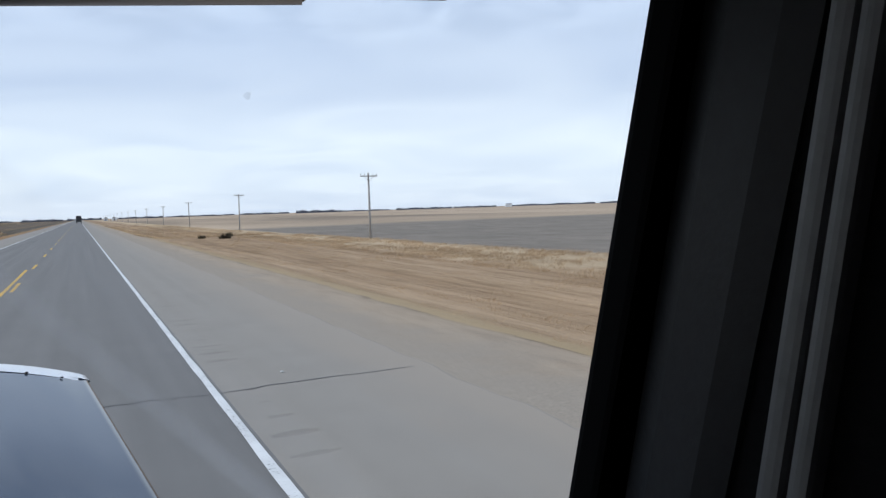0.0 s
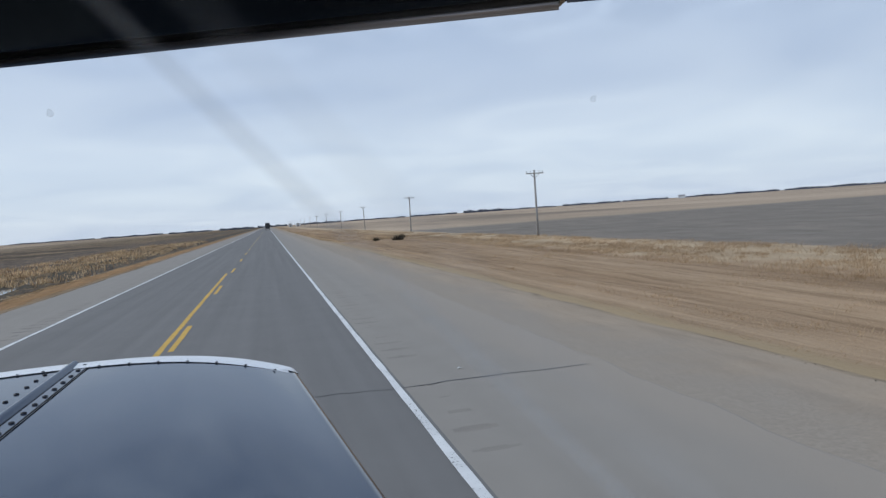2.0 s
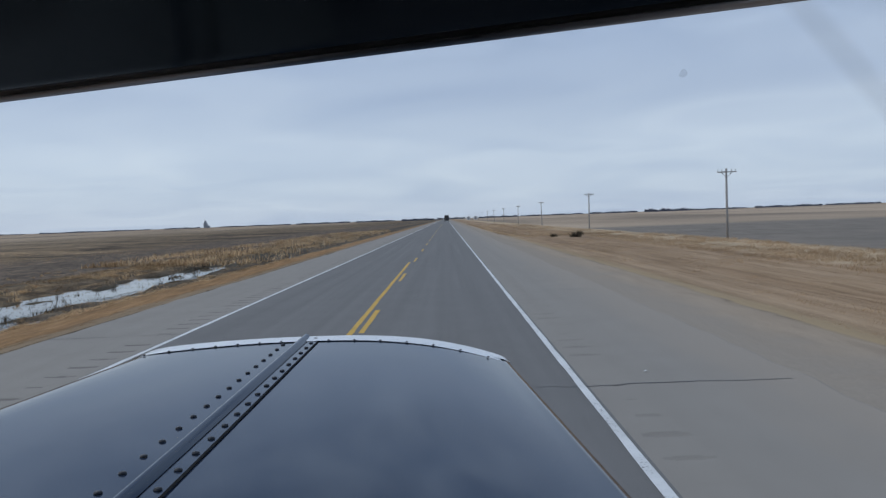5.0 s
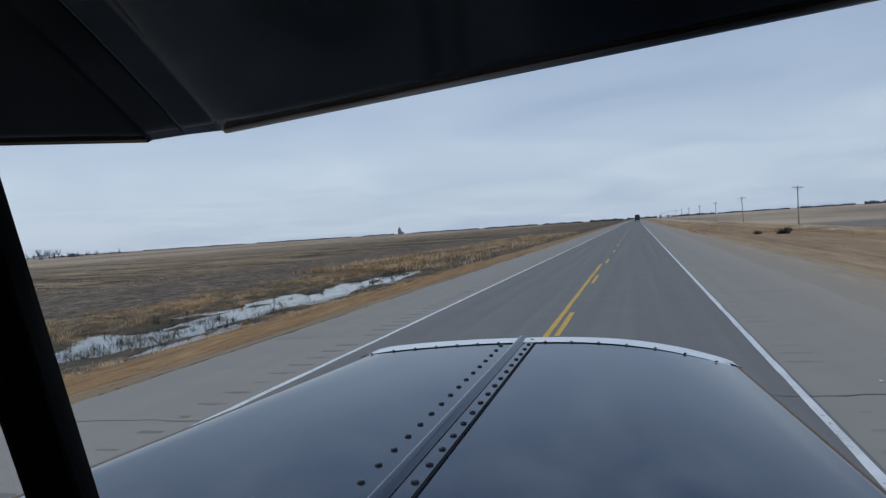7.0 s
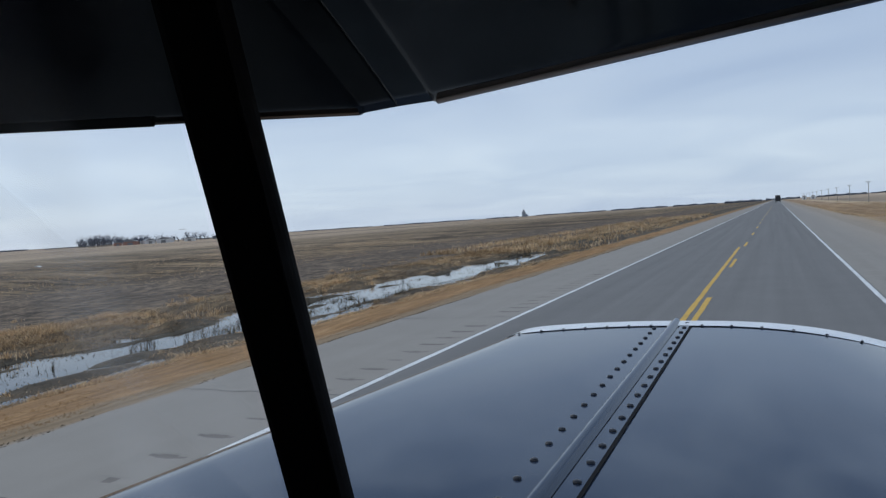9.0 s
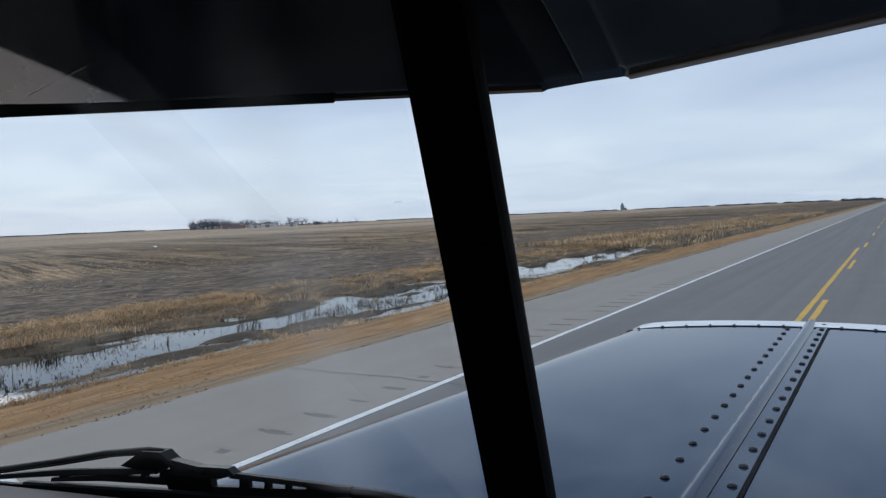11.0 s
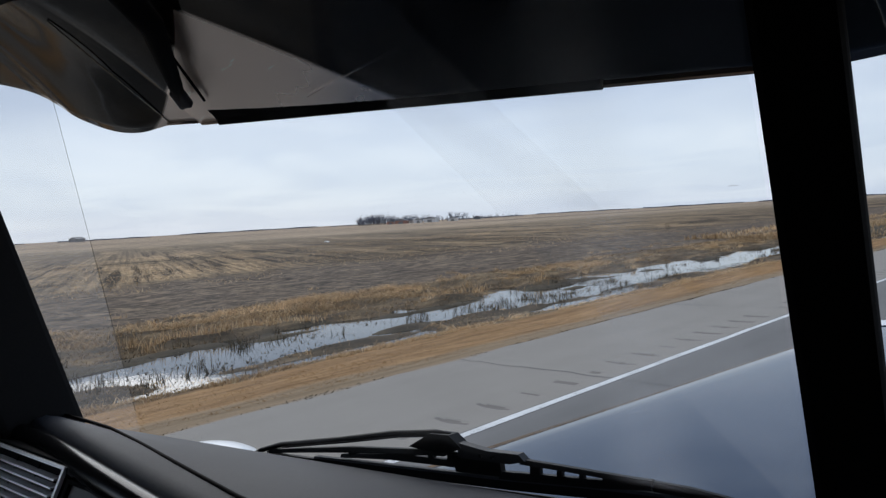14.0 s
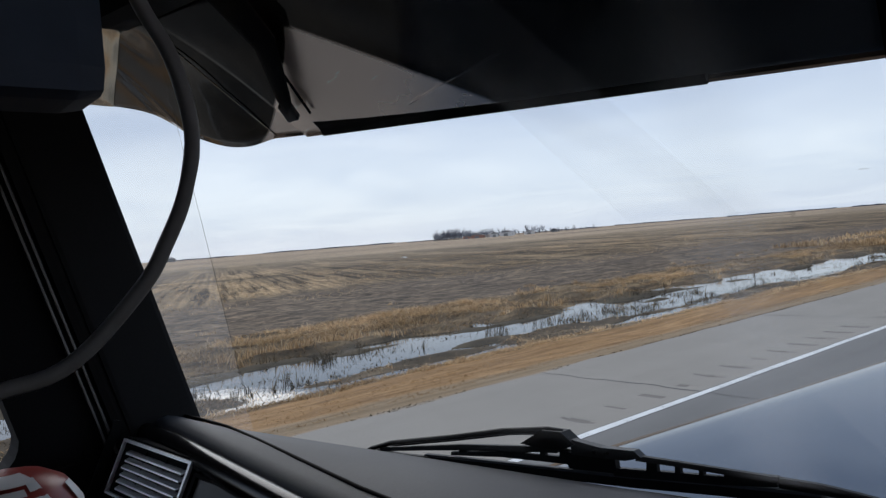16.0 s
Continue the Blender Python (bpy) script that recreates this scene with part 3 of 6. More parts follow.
M = {
    "ground": ground_material(),
    "lane": asphalt("lane_asphalt", (0.120, 0.115, 0.108), (0.218, 0.210, 0.198), 0.2),
    "shoulder": asphalt("shoulder_asphalt", (0.206, 0.186, 0.159), (0.332, 0.303, 0.264), 0.07, True),
    "white": paint_line("white_road_paint", (0.70, 0.70, 0.68), (0.15, 0.145, 0.14), 0.50),
    "yellow": paint_line("yellow_road_paint", (0.62, 0.37, 0.045), (0.15, 0.145, 0.14), 0.46),
    "crack_strip": surface("dark_crack_strip", (0.02, 0.02, 0.02), (0.06, 0.055, 0.05), 0.6, coord="Generated"),
    "water": pond_water(),
    "hood": hood_paint(),
    "black": surface("black_trim", (0.0015, 0.0015, 0.0018), (0.003, 0.003, 0.0034), 0.7, fine=200, coarse=6, bump=0.1, depth=0.0003, spec=0.06),
    "cloth": surface("black_cab_lining", (0.006, 0.006, 0.007), (0.014, 0.014, 0.0155), 0.85, fine=300, coarse=5, bump=0.3, depth=0.0008, spec=0.15),
    "trim": surface("charcoal_vinyl", (0.006, 0.0065, 0.0075), (0.012, 0.0125, 0.014), 0.55, fine=260, coarse=5, bump=0.3, depth=0.0006, spec=0.2),
    "dash": surface("grey_dash_vinyl", (0.036, 0.040, 0.049), (0.062, 0.067, 0.080), 0.6, fine=320, coarse=4, bump=0.35, depth=0.0006, spec=0.3),
    "steel": plain_metal("polished_steel", (0.30, 0.29, 0.275), 0.13, 0.05),
    "slat": surface("bright_slat_metal", (0.80, 0.81, 0.82), (0.92, 0.93, 0.94), 0.3, metal=0.35, fine=60, coarse=9, bump=0),
    "groove": asphalt("groove_shade_dirt", (0.135, 0.12, 0.105), (0.22, 0.197, 0.174), 0.05),
    # paler copy for the right strip, weakening the painted shade in its grooves
    "groove_pale": asphalt("pale_groove_floor", (0.185, 0.166, 0.141), (0.285, 0.258, 0.224), 0.05),
    "visor": visor_steel("tan_reflection_visor_steel", (0.014, 0.013, 0.011), (0.042, 0.036, 0.028), 0.12, (0.95, 0.80, 0.68)),
    # right half: colour darkened for the dark hood it mirrors
    "visor_dark": visor_steel("dark_mirror_visor_steel", (0.038, 0.037, 0.033), (0.075, 0.072, 0.062), 0.09),
    # paler copy of the charcoal vinyl, for right pillar cover and wiper plate
    "cover": surface("paler_charcoal_vinyl", (0.010, 0.011, 0.013), (0.020, 0.022, 0.025), 0.45, fine=220, coarse=5, bump=0.3, depth=0.0006, spec=0.4),
    "strip": surface("grey_door_seal", (0.20, 0.20, 0.204), (0.31, 0.306, 0.30), 0.45, fine=120, coarse=6, bump=0.1, depth=0.0004, spec=0.5),
    "end": plain_metal("bright_warm_steel", (0.78, 0.68, 0.52), 0.22, 0.25),
    "hem": plain_metal("brown_visor_hem", (0.30, 0.22, 0.18), 0.35, 0.2),
    "hem_grey": plain_metal("grey_visor_hem", (0.56, 0.52, 0.52), 0.42, 0.2),
    "chrome": plain_metal("chrome", (0.86, 0.87, 0.88), 0.06),
    "dullsteel": plain_metal("brushed_strip", (0.15, 0.148, 0.145), 0.4),
    "white_enamel": surface("white_enamel", (0.66, 0.67, 0.68), (0.78, 0.78, 0.77), 0.3, fine=60, coarse=5, bump=0.05, coat=0.3),
    "rubber": surface("wiper_rubber", (0.003, 0.003, 0.0035), (0.008, 0.008, 0.009), 0.5, fine=150, coarse=8, bump=0.1, depth=0.0004, spec=0.2),
    "rivet": surface("dark_rivet", (0.012, 0.013, 0.016), (0.03, 0.03, 0.034), 0.35, metal=0.6, fine=80, coarse=10, bump=0.05, depth=0.0004),
    "pole": surface("weathered_pole", (0.26, 0.245, 0.23), (0.44, 0.42, 0.395), 0.9, fine=12, coarse=2, bump=0.4, depth=0.01),
    "ceramic": surface("insulator_glass", (0.30, 0.34, 0.33), (0.45, 0.5, 0.48), 0.2, fine=10, bump=0),
    "bark": surface("bare_winter_twigs", (0.035, 0.032, 0.034), (0.085, 0.075, 0.07), 0.95, fine=3, coarse=0.3, bump=0, coord="World"),
    "shed": surface("shed_siding", (0.58, 0.55, 0.53), (0.70, 0.67, 0.64), 0.7, fine=2, coarse=0.4, bump=0.1),
    "barn": surface("faded_red_siding", (0.27, 0.13, 0.095), (0.38, 0.20, 0.15), 0.8, fine=2, coarse=0.4, bump=0.1),
    "roof": surface("weathered_roof", (0.12, 0.12, 0.125), (0.24, 0.235, 0.23), 0.7, fine=2, coarse=0.3, bump=0.1),
    "elevator": surface("weathered_elevator_siding", (0.22, 0.24, 0.27), (0.32, 0.34, 0.37), 0.8, fine=1, coarse=0.2, bump=0.1),
    "reed": straw("dry_reeds", [(0.0, (0.24, 0.155, 0.085)), (0.35, (0.54, 0.36, 0.195)), (0.7, (0.72, 0.51, 0.295)), (1.0, (0.82, 0.64, 0.41))]),
    "reed_dark": straw("matted_brown_reeds", [(0.0, (0.08, 0.056, 0.034)), (0.5, (0.23, 0.158, 0.090)), (0.85, (0.40, 0.275, 0.16)), (1.0, (0.54, 0.385, 0.23))]),
    "grass": straw("dry_bank_grass", [(0.0, (0.27, 0.160, 0.074)), (0.4, (0.33, 0.200, 0.093)), (0.75, (0.38, 0.236, 0.113)), (1.0, (0.52, 0.35, 0.185))], (1.3, 0.05, 1), 0.68),
    "meadow": straw("dry_meadow_grass", [(0.0, (0.40, 0.282, 0.172)), (0.4, (0.46, 0.332, 0.206)), (0.75, (0.52, 0.385, 0.246)), (1.0, (0.62, 0.47, 0.31))], (0.55, 0.026, 1), 0.84),
    "weed": straw("dead_water_weeds", [(0.0, (0.03, 0.026, 0.02)), (0.6, (0.08, 0.065, 0.045)), (1.0, (0.17, 0.13, 0.08))]),
    # distance haze is put into this paler, bluer bark colour
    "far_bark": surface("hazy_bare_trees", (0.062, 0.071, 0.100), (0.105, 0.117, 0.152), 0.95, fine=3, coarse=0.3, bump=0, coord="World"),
    "gloss": surface("glossy_black_vinyl", (0.005, 0.005, 0.006), (0.010, 0.010, 0.011), 0.22, fine=200, coarse=6, bump=0.08, depth=0.0003, spec=0.22),
    "speck": thin_film("dried_bug_speck", (0.3, 0.3, 0.3), 0.08),
    "litter": surface("pale_litter", (0.6, 0.6, 0.58), (0.75, 0.75, 0.73), 0.6, bump=0),
    "navy": surface("navy_plastic", (0.022, 0.034, 0.062), (0.035, 0.052, 0.092), 0.6, fine=90, coarse=8, bump=0.15, depth=0.0006),
    "cord": surface("grey_cord", (0.12, 0.113, 0.113), (0.17, 0.162, 0.158), 0.6, fine=200, coarse=30, bump=0.1, depth=0.0005),
    "red": surface("red_cup_paper", (0.22, 0.02, 0.015), (0.30, 0.035, 0.025), 0.35, fine=60, coarse=8, bump=0.05, depth=0.0004),
    "cream": surface("white_cup_print", (0.62, 0.58, 0.56), (0.74, 0.71, 0.69), 0.4, fine=60, coarse=8, bump=0.03, depth=0.0004),
    "panel": surface("grey_dash_panel", (0.035, 0.033, 0.032), (0.06, 0.057, 0.055), 0.45, fine=200, coarse=8, bump=0.1, depth=0.0004),
    "tyre": surface("tyre_rubber", (0.012, 0.012, 0.012), (0.028, 0.027, 0.026), 0.8, fine=60, coarse=6),
    "far_vehicle": surface("far_vehicle_paint", (0.012, 0.012, 0.014), (0.022, 0.022, 0.025), 0.5, fine=4, bump=0),
}
M["glass_right"] = windshield_glass("windshield_glass_right", [(0.7386, 0.674, 1.710, 0.0065, 0.16, 0.2), (0.7386, 0.674, 1.734, 0.011, 0.06, 0.3)])
M["glass_left"] = windshield_glass("windshield_glass_left", [(0.784, 0.6206, 0.7742, 0.040, 0.042, 0.95), (1.0, 0.0, -0.665, 0.055, 0.07, 0.1), (0.57, 0.82, 1.3825, 0.022, 0.05, 0.2), (0.9855, -0.1696, -1.9983, 0.25, 0.085, 0.972)])


# ---- building helpers ----
def part(name, bm, mat, parent=None, label="", smooth=False):
    """One mesh object from a bmesh, under a thing or a part."""
    me = bpy.data.meshes.new(name)
    bm.to_mesh(me)
    bm.free()
    if smooth:
        me.polygons.foreach_set("use_smooth", [True] * len(me.polygons))
    me.materials.append(mat)
    ob = new(name, me)
    if parent is not None:
        ob.parent = parent
    if label:
        tagged(ob, label)
    return ob


def raw(name, verts, faces, mat, parent=None, smooth=False):
    me = bpy.data.meshes.new(name)
    me.from_pydata([tuple(v) for v in verts], [], faces)
    me.update()
    if smooth:
        me.polygons.foreach_set("use_smooth", [True] * len(me.polygons))
    me.materials.append(mat)
    ob = new(name, me)
    if parent is not None:
        ob.parent = parent
    return ob


def box(bm, lo, hi, m=None, bevel=0.0):
    b2 = bmesh.new()
    bmesh.ops.create_cube(b2, size=1)
    lo, hi = Vector(lo), Vector(hi)
    bmesh.ops.transform(b2, matrix=Matrix.Translation((lo + hi) / 2) @ Matrix.Diagonal((*(hi - lo), 1)), verts=b2.verts)
    if bevel:
        bmesh.ops.bevel(b2, geom=b2.edges[:], offset=bevel, segments=2, affect="EDGES", profile=0.7)
    if m is not None:
        bmesh.ops.transform(b2, matrix=m, verts=b2.verts)
    join(bm, b2)
    return bm


def join(bm, other):
    me = bpy.data.meshes.new("scratch")
    other.to_mesh(me)
    other.free()
    bm.from_mesh(me)
    bpy.data.meshes.remove(me)


def cone(bm, a, b, r1, r2, n=12, cap=True):
    a, b = Vector(a), Vector(b)
    b2 = bmesh.new()
    bmesh.ops.create_cone(b2, cap_ends=cap, segments=n, radius1=r1, radius2=r2, depth=(b - a).length)
    bmesh.ops.transform(b2, matrix=Matrix.Translation((a + b) / 2) @ (b - a).to_track_quat("Z", "Y").to_matrix().to_4x4(), verts=b2.verts)
    join(bm, b2)
    return bm


def tube(bm, pts, r, n=8):
    """A round bar along points; r is one radius or one for each point."""
    pts = [Vector(p) for p in pts]
    rs = r if isinstance(r, (list, tuple)) else [r] * len(pts)
    rings = []
    for i, p in enumerate(pts):
        d = (pts[min(i + 1, len(pts) - 1)] - pts[max(i - 1, 0)]).normalized()
        q = d.to_track_quat("Z", "Y")
        rings.append([bm.verts.new(p + q @ Vector((rs[i] * math.cos(k * math.tau / n), rs[i] * math.sin(k * math.tau / n), 0))) for k in range(n)])
    for a, b in zip(rings, rings[1:]):
        for k in range(n):
            bm.faces.new((a[k], a[(k + 1) % n], b[(k + 1) % n], b[k]))
    bm.faces.new(rings[0][::-1])
    bm.faces.new(rings[-1])
    return bm


def prism(bm, poly, offset):
    """A slab: a flat polygon and its copy moved by offset."""
    a = [bm.verts.new(p) for p in poly]
    b = [bm.verts.new(Vector(p) + Vector(offset)) for p in poly]
    bm.faces.new(a[::-1])
    bm.faces.new(b)
    n = len(a)
    for i in range(n):
        bm.faces.new((a[i], a[(i + 1) % n], b[(i + 1) % n], b[i]))
    bmesh.ops.recalc_face_normals(bm, faces=bm.faces[:])
    return bm


def sheet(bm, grid, thick=None):
    """A surface through a grid of points; thick (a vector) gives it a second skin and a rim."""
    rows = [[bm.verts.new(p) for p in r] for r in grid]
    for a, b in zip(rows, rows[1:]):
        for i in range(len(a) - 1):
            bm.faces.new((a[i], a[i + 1], b[i + 1], b[i]))
    if thick is not None:
        back = [[bm.verts.new(Vector(p) + Vector(thick)) for p in r] for r in grid]
        for a, b in zip(back, back[1:]):
            for i in range(len(a) - 1):
                bm.faces.new((b[i], b[i + 1], a[i + 1], a[i]))
        rim_a = rows[0] + [r[-1] for r in rows[1:]] + rows[-1][-2::-1] + [r[0] for r in rows[-2:0:-1]]
        rim_b = back[0] + [r[-1] for r in back[1:]] + back[-1][-2::-1] + [r[0] for r in back[-2:0:-1]]
        n = len(rim_a)
        for i in range(n):
            bm.faces.new((rim_a[i], rim_b[i], rim_b[(i + 1) % n], rim_a[(i + 1) % n]))
    bmesh.ops.recalc_face_normals(bm, faces=bm.faces[:])
    return bm


def empty(name, at=(0, 0, 0)):
    e = new(name)
    e.location = at
    bpy.context.view_layer.update()
    return e


def under(parent, *obs):
    """Hang world-placed parts under an Empty that stands away from the origin."""
    for o in obs:
        o.parent = parent
        o.matrix_parent_inverse = Matrix.Translation(-Vector(parent.location))


# ---- ground: one sheet to the horizon ----
ROAD_L, ROAD_R, GRAVEL_R = -8.05, 4.66, 6.7


def smooth(a, b, v):
    u = np.clip((v - a) / (b - a), 0, 1)
    return u * u * (3 - 2 * u)


def value_noise(x, y, seed):
    """Smooth lattice noise in -1..1, by hashing."""
    xi, yi = np.floor(x).astype(np.int64), np.floor(y).astype(np.int64)
    fx, fy = x - xi, y - yi
    fx, fy = fx * fx * (3 - 2 * fx), fy * fy * (3 - 2 * fy)

    def h(a, b):
        k = (a * 374761393 + b * 668265263 + seed * 144269504) & 0xFFFFFFFF
        k = ((k ^ (k >> 13)) * 1274126177) & 0xFFFFFFFF
        return ((k ^ (k >> 16)) & 0xFFFF) / 32767.5 - 1
    return (h(xi, yi) * (1 - fx) + h(xi + 1, yi) * fx) * (1 - fy) + (h(xi, yi + 1) * (1 - fx) + h(xi + 1, yi + 1) * fx) * fy


def height(x, y):
    """Ground height: embankment, wet ditch on one side, dry ditch on the other, flat fields beyond."""
    x, y = np.asarray(x, float), np.asarray(y, float)
    keys = [(-5000, -0.62), (-60, -0.62), (-27, -0.6), (-21.5, -0.62), (-20, -0.68), (-18.5, -0.77), (-17.8, -0.87), (-16.5, -0.95), (-15.4, -0.89), (-14.7, -0.80), (-13.5, -0.765), (-12.6, -0.61),
            (-10.5, -0.34), (-8.6, -0.06), (-8.0, -0.055), (4.5, -0.014), (5.2, -0.03), (6.8, -0.13), (9.5, -0.6), (12, -0.72), (14, -0.6), (18, -0.62), (25, -0.55), (60, -0.5), (5000, -0.5)]
    z = np.interp(x, [k[0] for k in keys], [k[1] for k in keys])
    wet = smooth(-20, -17.8, x) * (1 - smooth(-15, -13.8, x))
    z = z + wet * (smooth(48, 76, y + 5 * value_noise(x / 3, y / 9, 5)) * 0.3 + 0.14 * value_noise(x / 1.6, y / 3.4, 1) + 0.16 * value_noise(x / 0.5, y / 2.6, 2) + 0.10 * smooth(-16.2, -14.8, x) * value_noise(x / 0.4, y / 2.6, 12))
    z = z + smooth(-24.5, -22.5, x) * (1 - smooth(-18.2, -17.4, x)) * (0.10 * value_noise(x / 1.1, y / 1.6, 6) + 0.06 * value_noise(x / 0.5, y / 0.6, 9))
    z = z + np.exp(-((x + 13.65 + 0.35 * value_noise(x * 0, y / 6, 14)) / 0.30) ** 2) * (-0.03 - 0.10 * value_noise(x / 2, y / 2.4, 15)) + 0.06 * np.exp(-((x + 14.45) / 0.28) ** 2) * (1 + value_noise(x / 0.6, y / 1.2, 16))
    rough = (1 - smooth(-9.5, -8.2, x)) + 0.5 * smooth(7.5, 9.0, x)
    z = z + np.clip(rough, 0, 1) * (0.05 * value_noise(x / 1.7, y / 2.1, 3) + 0.022 * value_noise(x / 0.45, y / 0.5, 4))
    return z


def steps(*spans):
    out = []
    for a, b, d in spans:
        out += list(np.arange(a, b, d))
    return np.array(out + [spans[-1][1]])


gx = np.concatenate(([-4600, -2500, -1200, -600, -300, -160, -100, -75], steps((-60, -28, 2.0), (-28, -22, 0.7), (-22, -13, 0.2), (-13, -7.6, 0.5)), [4.0],
                     steps((4.4, 8, 0.4), (8, 16, 0.6), (16, 40, 1.5)), [46, 55, 70, 100, 160, 300, 600, 1200, 2500, 4600]))
gy = np.concatenate(([-1500, -500, -200, -80, -40], steps((-24, -8, 1.0), (-8, 36, 0.3), (36, 80, 0.9), (80, 160, 3.0)), [180, 220, 300, 450, 700, 1100, 1800, 3000, 4600]))
GX, GY = np.meshgrid(gx, gy)
gv = np.stack([GX.ravel(), GY.ravel(), height(GX, GY).ravel()], 1)
nx = len(gx)
gf = [(j * nx + i, j * nx + i + 1, (j + 1) * nx + i + 1, (j + 1) * nx + i) for j in range(len(gy) - 1) for i in range(nx - 1)]
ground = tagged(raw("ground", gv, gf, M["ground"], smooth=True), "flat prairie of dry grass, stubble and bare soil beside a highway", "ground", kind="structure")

# standing water in the ditch
wbm = bmesh.new()
wx, wy_ = np.linspace(-21.5, -13.2, 12), np.linspace(-30, 84, 48)
sheet(wbm, [[(x, y, -0.80) for x in wx] for y in wy_])
tagged(part("water", wbm, M["water"]), "shallow still meltwater in the roadside ditch", "water", kind="structure")

# ---- road ----
Y0, Y1 = -160.0, 4500.0
bm = bmesh.new()
box(bm, (-5.36, Y0, -0.06), (1.84, Y1, 0.0))
road = tagged(part("road", bm, M["lane"]), "two-lane highway of worn grey asphalt", "road", kind="structure")
GROOVE_L, GROOVE_R = (-5.98, -5.50), (1.95, 2.42)


def shoulder(name, x0, x1, label, ragged):
    """A paved shoulder whose outer edge is broken and uneven."""
    b = bmesh.new()
    ys = np.concatenate((steps((Y0, -10, 10), (-10, 60, 0.5), (60, 200, 4)), [400, 900, 2000, Y1]))
    outer, inner = (x0, x1) if ragged < 0 else (x1, x0)
    grid = []
    for y in ys:
        e = outer + ragged * (0.06 * float(value_noise(np.array(y / 1.3), np.array(0.3), 7)) + 0.05 * float(value_noise(np.array(y / 0.5), np.array(0.7), 8)))
        grid.append([(inner, y, 0.0), (e - ragged * 0.05, y, 0.0), (e, y, -0.012), (e + ragged * 0.02, y, -0.1)])
    sheet(b, grid)
    return tagged(part(name, b, M["shoulder"]), label, "road shoulder", kind="structure")


def rumble(name, x0, x1, offset, floor_mat, depth):
    """A milled rumble strip: a band of shallow rounded grooves across the shoulder."""
    pitch = 0.69
    verts, faces = [], []
    prof = []
    y = -24.0 + offset
    while y < 110:
        deep = max(0.1, 0.45 + 0.5 * float(value_noise(np.array(y / 1.1), np.array(offset * 3), 41)))
        for k in range(7):
            u = k / 6
            prof.append((y + 0.19 * u, -depth * deep * math.sin(math.pi * u)))
        y += pitch
    prof = [(Y0, 0.0)] + prof + [(400, 0.0), (Y1, 0.0)]
    for i, (yy, z) in enumerate(prof):
        j0, j1 = (0.11 * (1 + float(value_noise(np.array(yy / 0.8), np.array(q), 42))) for q in (0.4, 7.4))
        xs = (x0, x0 + 0.03 + j0, x1 - 0.03 - j1, x1)
        verts += [(xs[0], yy, 0.0), (xs[1], yy, z), (xs[2], yy, z), (xs[3], yy, 0.0)]
    for i in range(len(prof) - 1):
        for k in range(3):
            a = i * 4 + k
            faces.append((a, a + 1, a + 5, a + 4))
    ob = raw(name, verts, faces, M["shoulder"])
    # groove floors take a darker asphalt for their shade and dirt
    ob.data.materials.append(floor_mat)
    for p in ob.data.polygons:
        if sum(ob.data.vertices[v].co.z for v in p.vertices) / 4 < -0.2 * depth:
            p.material_index = 1
    return tagged(ob, "milled rumble strip of shallow grooves in the shoulder", "rumble strip", kind="structure")


def flat_strip(name, x0, x1, mat, label):
    b = bmesh.new()
    sheet(b, [[(x0, Y0, 0.0), (x1, Y0, 0.0)], [(x0, Y1, 0.0), (x1, Y1, 0.0)]])
    return tagged(part(name, b, mat), label, "road shoulder", kind="structure")


flat_strip("pavement_strip", -5.50, -5.36, M["shoulder"], "asphalt strip between edge line and rumble strip")
flat_strip("pavement_strip", 1.84, 1.95, M["shoulder"], "asphalt strip between edge line and rumble strip")
shoulder("shoulder_left", ROAD_L, GROOVE_L[0], "paved grey highway shoulder with a crumbling edge", -1)
shoulder("shoulder_right", GROOVE_R[1], ROAD_R, "paved grey highway shoulder with a crumbling edge", 1)
rumble("rumble_strip_left", *GROOVE_L, 0.1, M["groove"], 0.03)
rumble("rumble_strip_right", *GROOVE_R, 0.35, M["groove_pale"], 0.011)


def stripe(name, x, width, y0, y1, mat, label, seed):
    """A painted line, slightly uneven along its edges, lying on the asphalt."""
    b = bmesh.new()
    ys = [y for y in steps((-30, 60, 0.4), (60, 200, 5)) if y0 < y < y1]
    ys = [y0] + ys + [y for y in (400.0, 1000.0, 2500.0) if y0 < y < y1] + [y1]
    grid = []
    for y in ys:
        d0 = 0.008 * float(value_noise(np.array(y / 0.7), np.array(0.2), seed))
        d1 = 0.008 * float(value_noise(np.array(y / 0.7), np.array(5.2), seed))
        grid.append([(x - width / 2 + d0, y, 0.004), (x + width / 2 + d1, y, 0.004)])
    sheet(b, grid)
    return tagged(part(name, b, mat, road), label)


stripe("edge_line", 1.755, 0.098, -60, 3500, M["white"], "chipped white edge line", 11)
stripe("edge_line", -5.28, 0.105, -60, 3500, M["white"], "chipped white edge line", 12)
stripe("centre_line", -1.80, 0.11, -60, 37, M["yellow"], "solid yellow centre line", 13)
for k in range(-2, 26):
    stripe("centre_dash", -1.59, 0.11, 13.9 + 11.8 * k, 17.5 + 11.8 * k, M["yellow"], "yellow centre dash", 20 + k)


